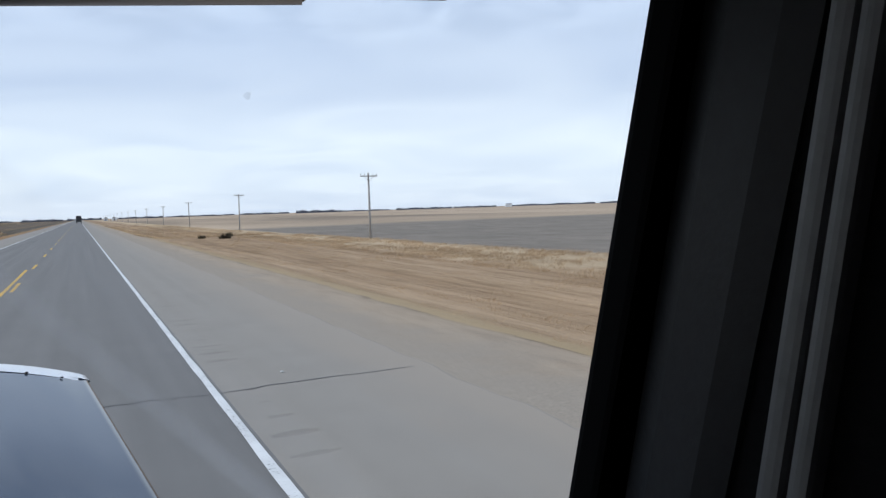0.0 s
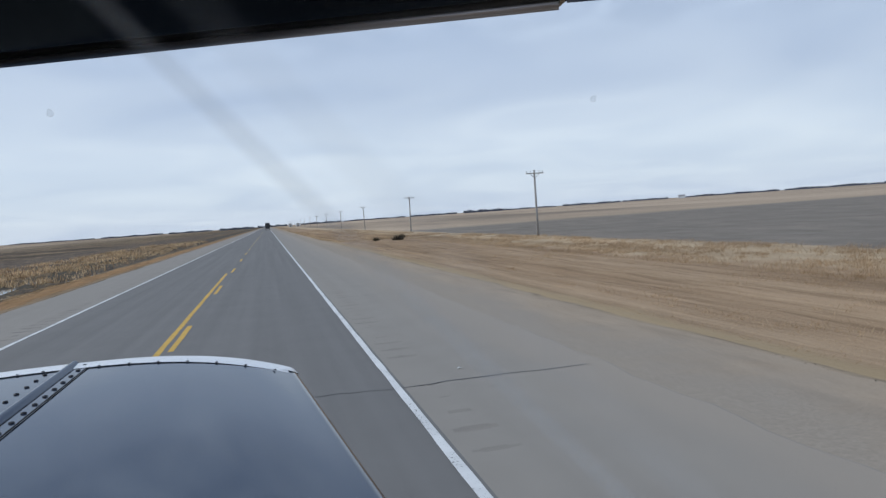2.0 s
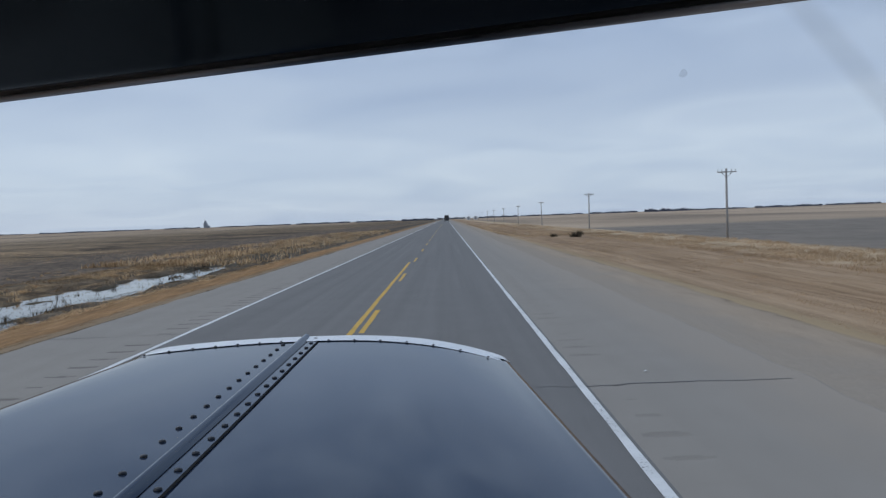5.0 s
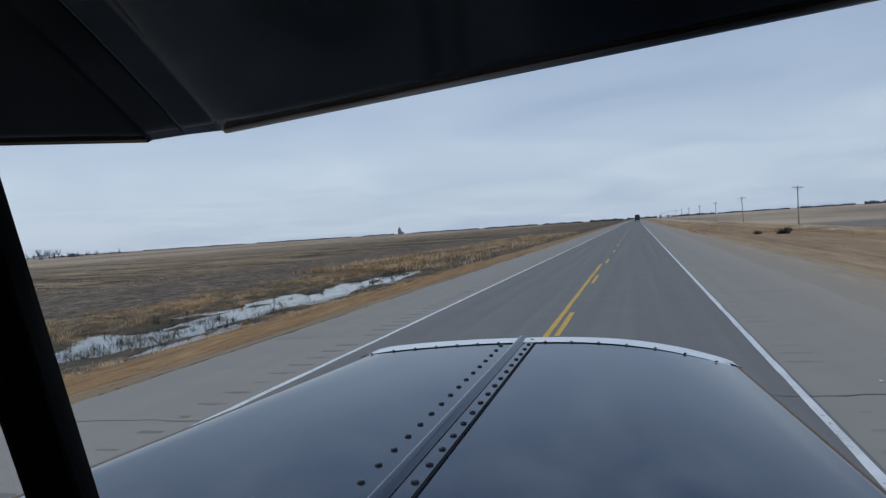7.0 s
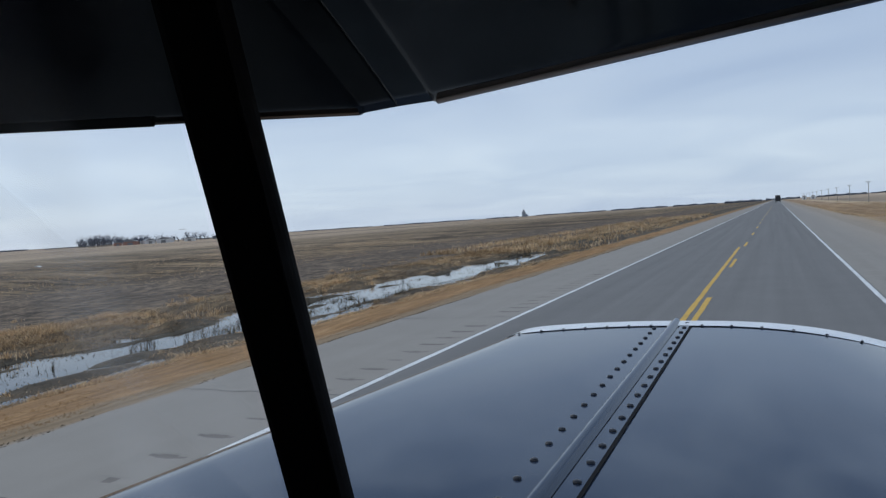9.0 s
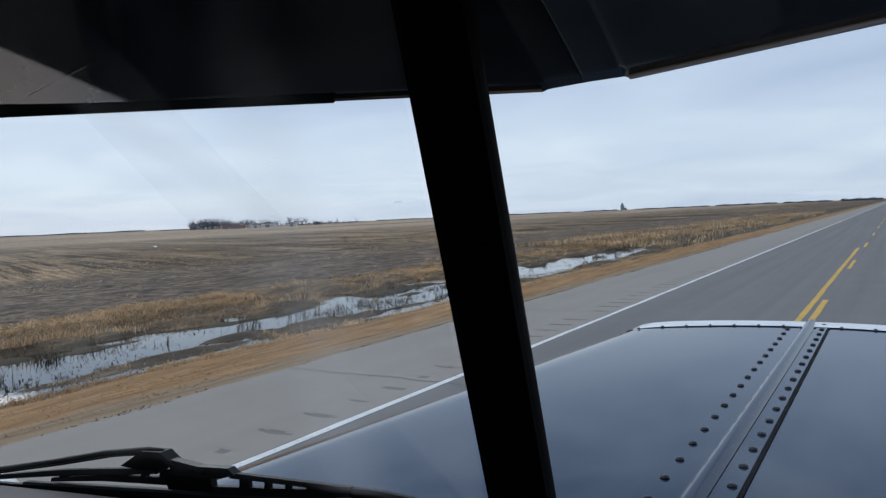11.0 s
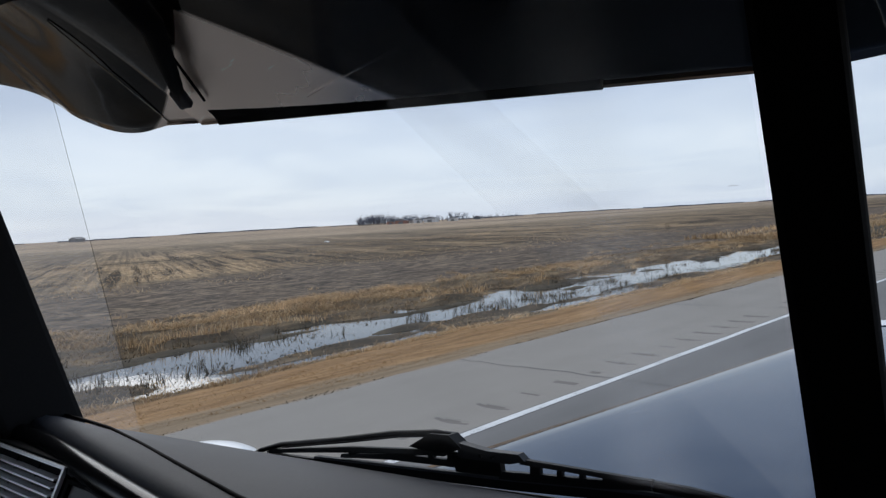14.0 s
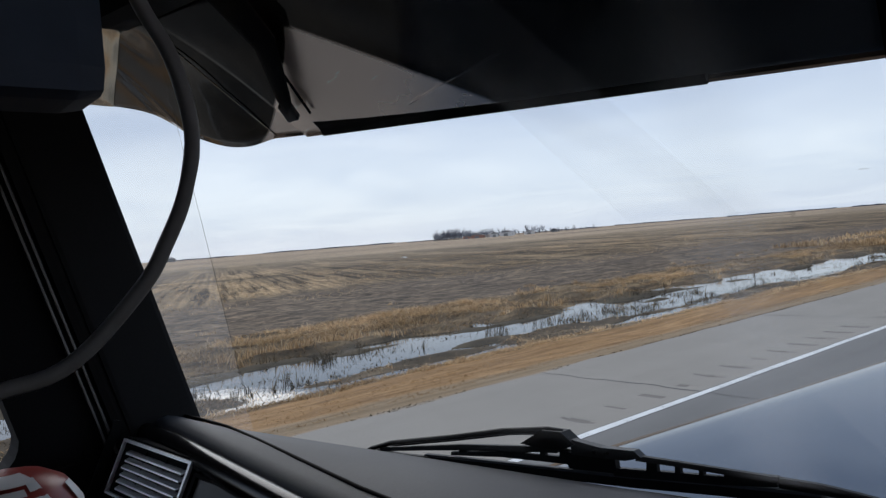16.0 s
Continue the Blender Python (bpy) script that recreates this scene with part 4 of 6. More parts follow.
# sunken cracks, drawn as strips on top with their shade put into the colour
def crack(x0, x1, y, seed):
    b = bmesh.new()
    grid = []
    for x in np.arange(x0, x1, 0.12):
        c = y + 0.10 * float(value_noise(np.array(x / 0.9), np.array(seed * 1.7), seed)) + 0.03 * float(value_noise(np.array(x / 0.2), np.array(seed * 2.1), seed))
        w = 0.011 + 0.007 * float(value_noise(np.array(x / 0.5), np.array(seed * 3.3), seed))
        grid.append([(x, c - w, 0.0035), (x, c + w, 0.0035)])
    sheet(b, grid)
    return tagged(part("crack", b, M["crack_strip"], road), "dark thermal crack across the pavement")


for i, (a, b_, y) in enumerate(((0.2, 4.5, 8.9), (-8.0, -4.4, 7.7), (-8.0, -4.9, 14.6), (-8.0, -3.0, 25.0), (2.2, 4.4, 20.6), (-8.0, -3.5, 39.0), (-1.7, 4.5, 33.5))):
    crack(a, b_, y, 31 + i)


# ---- vegetation, as stuff ----
def blades(name, xs, ys, lo, hi, width, lean, mat, label, category, seed, sink=0.02, floor=None, size=None):
    """Thousands of dry stems, each a narrow bent triangle pair, standing on the ground."""
    rng = np.random.default_rng(seed)
    n = len(xs)
    z = height(xs, ys) - sink
    if floor is not None:
        z = np.maximum(z, floor)
    h = rng.uniform(lo, hi, n) * rng.uniform(0.6, 1.0, n)
    if size is not None:
        h = h * size
    a, t = rng.uniform(0, math.tau, n), rng.uniform(0, math.tau, n)
    w = width * rng.uniform(0.6, 1.4, n)
    dx, dy = np.cos(a) * w, np.sin(a) * w
    l = lean * h * rng.uniform(0.2, 1.0, n)
    lx, ly = np.cos(t) * l, np.sin(t) * l
    v = np.empty((n, 5, 3))
    v[:, 0] = np.stack([xs - dx, ys - dy, z], 1)
    v[:, 1] = np.stack([xs + dx, ys + dy, z], 1)
    v[:, 2] = np.stack([xs + dx * 0.7 + lx * 0.35, ys + dy * 0.7 + ly * 0.35, z + h * 0.6], 1)
    v[:, 3] = np.stack([xs - dx * 0.7 + lx * 0.35, ys - dy * 0.7 + ly * 0.35, z + h * 0.6], 1)
    v[:, 4] = np.stack([xs + lx, ys + ly, z + h], 1)
    base = np.arange(n)[:, None] * 5
    loops = np.concatenate([base + [0, 1, 2, 3], base + [3, 2, 4]], 1).ravel()
    me = bpy.data.meshes.new(name)
    me.vertices.add(n * 5)
    me.vertices.foreach_set("co", v.ravel())
    me.loops.add(n * 7)
    me.loops.foreach_set("vertex_index", loops.astype(np.int32))
    me.polygons.add(n * 2)
    st = (np.arange(n)[:, None] * 7 + [0, 4]).ravel()
    me.polygons.foreach_set("loop_start", st.astype(np.int32))
    me.update(calc_edges=True)
    me.materials.append(mat)
    return tagged(new(name, me), label, category, kind="stuff")


def scatter(n, x0, x1, y0, y1, seed, clump=0.0, scale=1.5, near=0.0):
    """Places in a strip, gathered into clumps; near > 0 crowds them towards the start of the strip."""
    rng = np.random.default_rng(seed)
    xs = rng.uniform(x0, x1, n * 2)
    u = rng.uniform(0, 1, n * 2)
    ys = y0 + (y1 - y0) * u ** (1 + near)
    keep = value_noise(xs / scale, ys / (scale * 1.6), seed + 50) + 0.5 * value_noise(xs / (scale * 0.3), ys / (scale * 0.4), seed + 51) + rng.uniform(-0.8, 0.8, n * 2) > clump
    return xs[keep][:n], ys[keep][:n]


def tufts(name, x0, x1, y0, y1, count, stems, lo, hi, radius, width, lean, mat, label, category, seed, near=0.5, clump=0.2, scale=1.2, floor=None, sink=0.02):
    """Separate tussocks, each a fan of stems that leans outwards."""
    cx, cy = scatter(count, x0, x1, y0, y1, seed, clump, scale, near)
    rng = np.random.default_rng(seed + 7)
    n = len(cx) * stems
    size = np.repeat(rng.uniform(0.5, 1.3, len(cx)), stems)
    a, r = rng.uniform(0, math.tau, n), np.abs(rng.normal(0, radius, n))
    xs, ys = np.repeat(cx, stems) + np.cos(a) * r * size, np.repeat(cy, stems) + np.sin(a) * r * size * 1.3
    return blades(name, xs, ys, lo, hi, width, lean, mat, label, category, seed, sink, floor, size)


xs, ys = scatter(46000, -24.0, -18.0, -6, 70, 1, 0.05, 1.1, 0.6)
blades("reeds", xs, ys, 0.03, 0.15, 0.010, 2.6, M["reed_dark"], "matted brown reeds along the far edge of the ditch water", "reeds", 1)
tufts("reeds", -23.4, -20.3, -6, 62, 900, 60, 0.10, 0.27, 0.30, 0.009, 2.6, M["reed"], "tussocks of pale orange dry reeds", "reeds", 21, 0.6, 0.45, 2.4)
tufts("reeds", -27.0, -23.0, -6, 62, 260, 22, 0.10, 0.25, 0.14, 0.009, 0.9, M["reed"], "scattered reed tussocks on the mud", "reeds", 22, 0.6, 0.7, 1.5)
xs, ys = scatter(16000, -27.5, -14, 55, 190, 2, 0.2, 3.0, 0.8)
blades("reeds", xs, ys, 0.15, 0.6, 0.03, 0.8, M["reed"], "tan reeds and brush where the ditch runs dry", "reeds", 2)
xs, ys = scatter(60000, -11.7, -8.5, -4, 62, 3, -0.4, 0.8, 0.6)
blades("bank_grass", xs, ys, 0.012, 0.045, 0.007, 4.0, M["grass"], "flattened golden dry grass on the road embankment", "grass", 3)
xs, ys = scatter(30000, -14.9, -12.5, -4, 60, 4, 0.1, 0.8, 0.5)
blades("bank_grass", xs, ys, 0.025, 0.08, 0.008, 2.4, M["reed_dark"], "matted brown grass below the embankment", "grass", 4)
tufts("bank_grass", -14.8, -12.9, -4, 58, 200, 40, 0.05, 0.14, 0.18, 0.008, 1.9, M["reed"], "pale tussocks at the water's edge", "grass", 24, 0.6, 0.15, 1.0)
tufts("bank_grass", -13.1, -12.3, -4, 58, 620, 46, 0.06, 0.17, 0.16, 0.007, 1.8, M["reed"], "pale fuzzy grass along the foot of the embankment", "grass", 26, 0.6, 0.0, 1.8)
tufts("reeds", -21.0, -18.4, -2, 60, 90, 46, 0.22, 0.46, 0.24, 0.009, 0.9, M["reed"], "taller pale reed clumps beside the water", "reeds", 29, 0.5, 0.5, 2.4)
tufts("water_weeds", -18.4, -14.4, -2, 60, 700, 18, 0.08, 0.38, 0.15, 0.008, 1.0, M["weed"], "dark dead weed stalks standing in the water", "weeds", 5, 0.5, 0.5, 1.6, -0.84)
xs, ys = scatter(9000, -18.6, -14.4, -2, 60, 25, 0.45, 0.7, 0.5)
blades("water_weeds", xs, ys, 0.02, 0.09, 0.012, 2.2, M["weed"], "dark matted weeds floating at the shore", "weeds", 25, floor=-0.82)
xs, ys = scatter(14000, -15.1, -13.0, -2, 60, 33, 0.15, 0.9, 0.5)
blades("water_weeds", xs, ys, 0.025, 0.07, 0.012, 2.4, M["weed"], "dark sodden weeds on the mud beside the water", "weeds", 33, floor=-0.82)
xs, ys = scatter(110000, 8.2, 25.5, 4, 95, 6, -0.3, 1.8, 0.7)
blades("ditch_grass", xs, ys, 0.03, 0.085, 0.006, 3.4, M["meadow"], "flattened dry tan grass filling the shallow roadside ditch", "grass", 6)
tufts("ditch_grass", 17.0, 25.2, 4, 90, 2000, 40, 0.10, 0.30, 0.32, 0.007, 1.3, M["meadow"], "soft pale standing grass along the ploughed field", "grass", 27, 0.6, 0.0, 2.6)
tufts("ditch_grass", 10.0, 17.0, 4, 80, 420, 40, 0.06, 0.17, 0.30, 0.006, 1.6, M["meadow"], "low dry tussocks in the shallow ditch", "grass", 28, 0.6, 0.3, 2.6)
xs, ys = scatter(22000, 6.8, 24, 95, 260, 7, -0.2, 3.0, 0.8)
blades("ditch_grass", xs, ys, 0.06, 0.25, 0.03, 1.6, M["meadow"], "dry tan grass along the far ditch", "grass", 7)
xs, ys = scatter(40000, -90, -36, -6, 110, 8, 0.25, 2.2, 0.5)
blades("stubble", xs, ys, 0.04, 0.16, 0.016, 0.8, M["reed"], "cut straw stubble across the bare field", "stubble", 8)
xs, ys = scatter(9000, -13.6, -8.3, -160, -4, 9, 0.0, 2.0)
blades("bank_grass", xs, ys, 0.04, 0.15, 0.02, 1.5, M["grass"], "dry grass on the embankment", "grass", 9)
xs, ys = scatter(12000, -8.27, -8.10, -2, 70, 31, 0.1, 1.6, 0.5)
blades("edge_weeds", xs, ys, 0.02, 0.052, 0.012, 1.6, M["weed"], "dark crumbs of turf along the shoulder's edge", "weeds", 31)
xs, ys = scatter(900, 7.22, 7.42, 4, 80, 32, 0.6, 1.8, 0.6)
blades("edge_weeds", xs, ys, 0.02, 0.045, 0.010, 2.4, M["weed"], "dark crumbs along a scoured edge of the gravel", "weeds", 32)


# ---- far things ----
def bearing(az, d, z=None):
    x, y = -0.2 + d * math.sin(radians(az)), d * math.cos(radians(az))
    return Vector((x, y, float(height(x, y)) if z is None else z))


def utility_pole(at, turn=0.0):
    e = empty("utility_pole", at)
    b = bmesh.new()
    cone(b, (0, 0, -0.4), (0, 0, 6.2), 0.12, 0.085, 14)
    o1 = part("shaft", b, M["pole"], e, smooth=True)
    b = bmesh.new()
    box(b, (-0.85, -0.16, 5.84), (0.85, -0.08, 5.94), bevel=0.01)
    part("crossarm", b, M["pole"], e)
    for s in (-1, 1):
        b = bmesh.new()
        cone(b, (s * 0.45, -0.1, 5.84), (0, -0.1, 5.4), 0.018, 0.018, 6)
        part("brace", b, M["dullsteel"], e)
    for x in (-0.78, -0.42, 0.42, 0.78):
        b = bmesh.new()
        cone(b, (x, -0.12, 5.95), (x, -0.12, 6.04), 0.02, 0.02, 8)
        cone(b, (x, -0.12, 6.04), (x, -0.12, 6.13), 0.045, 0.03, 10)
        part("insulator", b, M["ceramic"], e)
    e.rotation_euler = (0, 0, radians(turn))
    return tagged(e, "weathered grey wooden utility pole with a single crossarm", "utility pole", "poles along the highway")


POLE_X, POLE_GAP, POLE_Y = 25.0, 63.0, 65.0
first = utility_pole((POLE_X, POLE_Y, float(height(POLE_X, POLE_Y))))
for k in list(range(1, 14)):
    y = POLE_Y + POLE_GAP * k
    tilt = 1.2 * math.sin(k * 2.3)
    copy_thing(first, pose(POLE_X, y, float(height(POLE_X, y)), 0, tilt, 2 * math.sin(k)))


def bare_tree(b, at, h, rng, spread=0.42):
    """A leafless tree: tapered trunk, limbs and a haze of thin twigs, with gaps."""
    at = Vector(at)
    cone(b, at - Vector((0, 0, 0.3)), at + Vector((0, 0, h * 0.5)), h * 0.022, h * 0.012, 5, cap=False)
    for k in range(15):
        z0 = h * rng.uniform(0.06, 0.5)
        a = rng.uniform(0, math.tau)
        tip = at + Vector((math.cos(a) * h * spread * rng.uniform(0.3, 1), math.sin(a) * h * spread * rng.uniform(0.3, 1), h * rng.uniform(0.4, 1.0)))
        root = at + Vector((0, 0, z0))
        cone(b, root, tip, h * 0.011, h * 0.003, 3, cap=False)
        for j in range(10):
            p = root.lerp(tip, rng.uniform(0.35, 1.0))
            q = p + Vector((rng.uniform(-1, 1), rng.uniform(-1, 1), rng.uniform(0.1, 1.2))) * h * 0.17
            s = Vector((rng.uniform(-1, 1), rng.uniform(-1, 1), 0)) * h * 0.012
            v = [b.verts.new(p - s), b.verts.new(p + s), b.verts.new(q)]
            b.faces.new(v)


def tree_thing(at, h, seed):
    rng = np.random.default_rng(seed)
    e = empty("bare_tree", at)
    b = bmesh.new()
    cone(b, (0, 0, -0.4), (0, 0, h * 0.45), h * 0.024, h * 0.014, 6)
    part("trunk", b, M["bark"], e)
    b = bmesh.new()
    bare_tree(b, (0, 0, 0), h, rng)
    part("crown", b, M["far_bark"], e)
    return tagged(e, "leafless poplar of the farm's shelterbelt", "tree", "farm trees")


FARM = 900.0
rng = np.random.default_rng(77)
for k in range(96):
    u = k / 95
    az = -50.9 + 4.6 * u + rng.uniform(-0.12, 0.12)
    tree_thing(bearing(az, FARM + rng.uniform(-30, 40)), (11.5 if u < 0.6 else 9.0) * rng.uniform(0.4, 1.25), 100 + k)
for k in range(64):
    az = -47.2 + 8.6 * k / 63 + rng.uniform(-0.15, 0.15)
    tree_thing(bearing(az, FARM + rng.uniform(-10, 60)), (8.5 if k < 36 else 5.5) * rng.uniform(0.5, 1.3), 220 + k)


def shed(name, at, w, d, h, ridge, wall, label, turn):
    e = empty(name, at)
    b = bmesh.new()
    box(b, (-w / 2, -d / 2, -0.3), (w / 2, d / 2, h))
    part("wall", b, wall, e)
    b = bmesh.new()
    prism(b, [(-w / 2 - 0.3, -d / 2 - 0.3, h), (0, -d / 2 - 0.3, h + ridge), (w / 2 + 0.3, -d / 2 - 0.3, h)], (0, d + 0.6, 0))
    part("roof", b, M["roof"], e)
    b = bmesh.new()
    box(b, (-w * 0.18, -d / 2 - 0.06, 0), (w * 0.18, -d / 2 + 0.02, h * 0.75))
    part("door", b, M["roof"], e)
    e.rotation_euler = (0, 0, radians(turn))
    return tagged(e, label, "farm building", "farmyard")


shed("barn", bearing(-47.5, FARM - 34), 14, 20, 3.6, 2.6, M["barn"], "faded red barn beside bare farm trees", 40)
shed("farm_shed", bearing(-46.4, FARM - 30), 10, 16, 3.6, 2.2, M["shed"], "pale farm shed with a weathered roof", 65)
shed("farm_shed", bearing(-45.2, FARM - 36), 15, 10, 4.2, 2.4, M["shed"], "long pale machine shed", 20)
shed("farm_shed", bearing(-48.4, FARM - 36), 8, 9, 3.0, 2.0, M["barn"], "small red outbuilding under bare trees", 50)
shed("farm_shed", bearing(-43.5, FARM - 30), 11, 9, 3.0, 1.8, M["shed"], "pale shed at the end of the farmyard", 35)
shed("farm_shed", bearing(-41.6, FARM + 110), 9, 9, 3.0, 2.0, M["roof"], "dark shed at the end of the farmyard", 35)
shed("farm_shed", bearing(-70.8, 1300), 14, 20, 5, 3, M["roof"], "dark distant farm shed on the horizon", 30)
shed("white_shed", bearing(1.75, 900), 4, 6, 3.2, 1.0, M["white_enamel"], "small white shed near the highway", 0)
shed("white_shed", bearing(2.3, 960), 5, 6, 3.2, 1.0, M["white_enamel"], "small white shed near the highway", 0)
shed("white_shed", bearing(31.5, 1500), 26, 12, 5, 2.0, M["white_enamel"], "long white farm building far across the field", 60)

# grain elevator on the horizon
e = empty("grain_elevator", bearing(-18.15, 2600))
b = bmesh.new(); box(b, (-5, -6, -1), (5, 6, 15)); prism(b, [(-5, -6, 15), (-2, -6, 19), (2, -6, 19), (5, -6, 15)], (0, 12, 0))
part("house", b, M["elevator"], e)
b = bmesh.new(); box(b, (-2, -4.5, 18.5), (2, 4.5, 23)); prism(b, [(-2.3, -4.8, 23), (0, -4.8, 25), (2.3, -4.8, 23)], (0, 9.6, 0))
part("cupola", b, M["elevator"], e)
b = bmesh.new(); box(b, (5, -5, -1), (14, 5, 6)); prism(b, [(5, -5, 6), (9.5, -5, 8.5), (14, -5, 6)], (0, 10, 0))
part("annex", b, M["elevator"], e)
tagged(e, "weathered wooden grain elevator far across the prairie", "grain elevator")


def shelterbelt(az0, az1, d0, d1, h, seed, label, density=1.0):
    """A distant hedge of bare trees: uneven, broken, standing on the plain."""
    r = np.random.default_rng(seed)
    b = bmesh.new()
    a, c = bearing(az0, d0), bearing(az1, d1)
    length = (c - a).length
    n = int(length / (h * 0.55) * density * 3.4)
    verts, faces = [], []
    for k in range(n):
        u = (k + r.uniform(-0.4, 0.4)) / max(n - 1, 1)
        p = a.lerp(c, u)
        hh = 0.62 * h * r.uniform(0.7, 1.0) * (0.85 + 0.15 * math.sin(u * 17 + seed))
        for j in range(10):
            s = r.uniform(-0.5, 0.5) * hh
            t2 = r.uniform(-0.5, 0.5) * hh
            w = hh * r.uniform(0.10, 0.24)
            i = len(verts)
            top = hh * r.uniform(0.45, 1.0)
            dx, dy = (c - a).normalized().x, (c - a).normalized().y
            px, py = p.x + dx * s - dy * t2, p.y + dy * s + dx * t2
            verts += [(px - dx * w, py - dy * w, p.z - 0.2), (px + dx * w, py + dy * w, p.z - 0.2), (px + dx * w * 0.6, py + dy * w * 0.6, p.z + top * 0.7), (px + dx * w * r.uniform(-0.8, 0.8), py, p.z + top)]
            faces += [(i, i + 1, i + 2), (i, i + 2, i + 3)]
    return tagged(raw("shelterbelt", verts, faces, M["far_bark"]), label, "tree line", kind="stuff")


for i, (a0, a1, d0, d1, h) in enumerate((
        (-64, -54, 3000, 2600, 9), (-53, -50, 1700, 1700, 4), (-43.5, -38, 1500, 1900, 5), (-37, -30, 3400, 3000, 9), (-29, -22, 2600, 2900, 9), (-21, -18.6, 2600, 2500, 10),
        (-17.2, -12, 2800, 2500, 9), (-11.5, -7.5, 2300, 2300, 11), (-7, -4, 2000, 2100, 10), (-3.4, -1.0, 1700, 1800, 12), (-0.6, 1.4, 2000, 2000, 12), (2.6, 5.5, 1900, 2100, 11),
        (5.8, 10.5, 2400, 2600, 10), (11, 14.5, 2300, 2200, 12), (15.2, 18.2, 1900, 1900, 17), (18.3, 22.2, 2300, 2200, 10), (22.8, 27, 2200, 2200, 13), (27.3, 30.5, 2600, 2500, 13),
        (31.8, 38, 2600, 2500, 14), (38.5, 46, 2400, 2200, 15), (46.5, 60, 2500, 2200, 15), (-72, -66, 1700, 1900, 6), (-85, -74, 2200, 2300, 7))):
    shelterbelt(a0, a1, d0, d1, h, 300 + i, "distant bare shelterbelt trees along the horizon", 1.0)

# vehicle far ahead
e = empty("far_truck", (0.4, 420, 0))
b = bmesh.new(); box(b, (-1.25, -6, 1.0), (1.25, 6, 3.9), bevel=0.08); part("trailer", b, M["far_vehicle"], e)
b = bmesh.new(); box(b, (-1.15, 6.3, 0.8), (1.15, 8.6, 3.2), bevel=0.1); part("cab", b, M["far_vehicle"], e)
for x in (-1.05, 1.05):
    for y in (-4.6, -3.4, 7.4):
        b = bmesh.new(); cone(b, (x - 0.14, y, 0.5), (x + 0.14, y, 0.5), 0.5, 0.5, 14); part("wheel", b, M["tyre"], e)
tagged(e, "dark truck far ahead on the highway", "truck")

# dark scrub in the dry ditch, and pale litter
for i, (x, y, s) in enumerate(((15.5, 87, 0.55), (13.6, 92, 0.35), (17.5, 96, 0.4))):
    r = np.random.default_rng(500 + i)
    b = bmesh.new()
    for k in range(160):
        p = Vector((r.normal(0, s * 0.5), r.normal(0, s * 0.5), 0))
        q = p * 1.5 + Vector((0, 0, s * r.uniform(0.6, 1.5)))
        w = Vector((r.uniform(-1, 1), r.uniform(-1, 1), 0)) * 0.05
        b.faces.new([b.verts.new(p - w), b.verts.new(p + w), b.verts.new(q)])
    o = tagged(part("dark_bush", b, M["weed"]), "low dark leafless bush in the dry ditch", "bush")
    o.location = (x, y, float(height(x, y)))
for i, (x, y) in enumerate(((10.1, 33.7), (2.75, 9.6), (-95.9, 70.8))):
    b = bmesh.new()
    sheet(b, [[(-0.05, -0.03, 0.012), (0, -0.035, 0.025), (0.05, -0.025, 0.009)], [(-0.045, 0.025, 0.016), (0.006, 0.03, 0.022), (0.04, 0.03, 0.012)]], (0, 0, -0.004))
    o = tagged(part("litter", b, M["litter"]), "scrap of pale litter on the ground", "litter")
    o.scale = ((1, 1, 1), (0.55, 0.55, 1), (9, 9, 11))[i]
    o.location = (x, y, max(0.0, float(height(x, y))) if -8 < x < 4.6 else float(height(x, y)) + 0.05)


# ---- the truck that carries the camera ----
CX = -0.515
truck = tagged(empty("semi_truck", (CX, 0, 0)), "dark slate long-nosed semi truck with a riveted hood and split windshield", "truck")


def tpart(name, bm, mat, label="", smooth=False, parent=None):
    """A part of the truck, modelled in place."""
    o = part(name, bm, mat, None, label, smooth)
    if parent is None:
        under(truck, o)
    else:
        o.parent = parent
    return o


def half(y, s=1):
    """Half the hood's width on one side: it flares towards the cab."""
    return 0.860 + 0.095 * (3.1 - y) if s > 0 else 0.698 + 0.1265 * (3.1 - y)


def hood_z(dx, y):
    u = min(abs(dx) / half(y, dx), 1.0)
    drop = 0.105 * u ** 2.8 if dx > 0 else 0.024 * u ** 2 + 0.014 * u ** 18
    return 1.632 + 0.006 * (y - 1.2) - drop


def hood_front(u):
    return 3.10 - 0.05 * abs(u) ** 3


# hood: crowned top, rounded shoulders, side panels
b = bmesh.new()
grid = []
for j in range(31):
    v = j / 30
    row = []
    for i in range(-20, 21):
        u = i / 20
        y = 0.36 + (hood_front(u) - 0.36) * v
        row.append((CX + u * half(y, u), y, hood_z(u * half(y, u), y)))
    for s, where in ((-1, 0), (1, -1)):
        y = row[where][1]
        hw = half(y, s)
        e = hood_z(s * hw, y)
        side = [(CX + s * (hw + a), y, e - d) for a, d in (((0.020, 0.004), (0.032, 0.030), (0.036, 0.070)) if s > 0 else ((0.008, 0.006), (0.014, 0.022), (0.018, 0.070)))]
        side += [(CX + s * (hw + 0.03), y, 1.25), (CX + s * (hw + 0.02), y, 0.95)]
        row = side[::-1] + row if s < 0 else row + side
    grid.append(row)
sheet(b, grid)
hood = tpart("hood", b, M["hood"], "glossy dark slate hood", smooth=True)


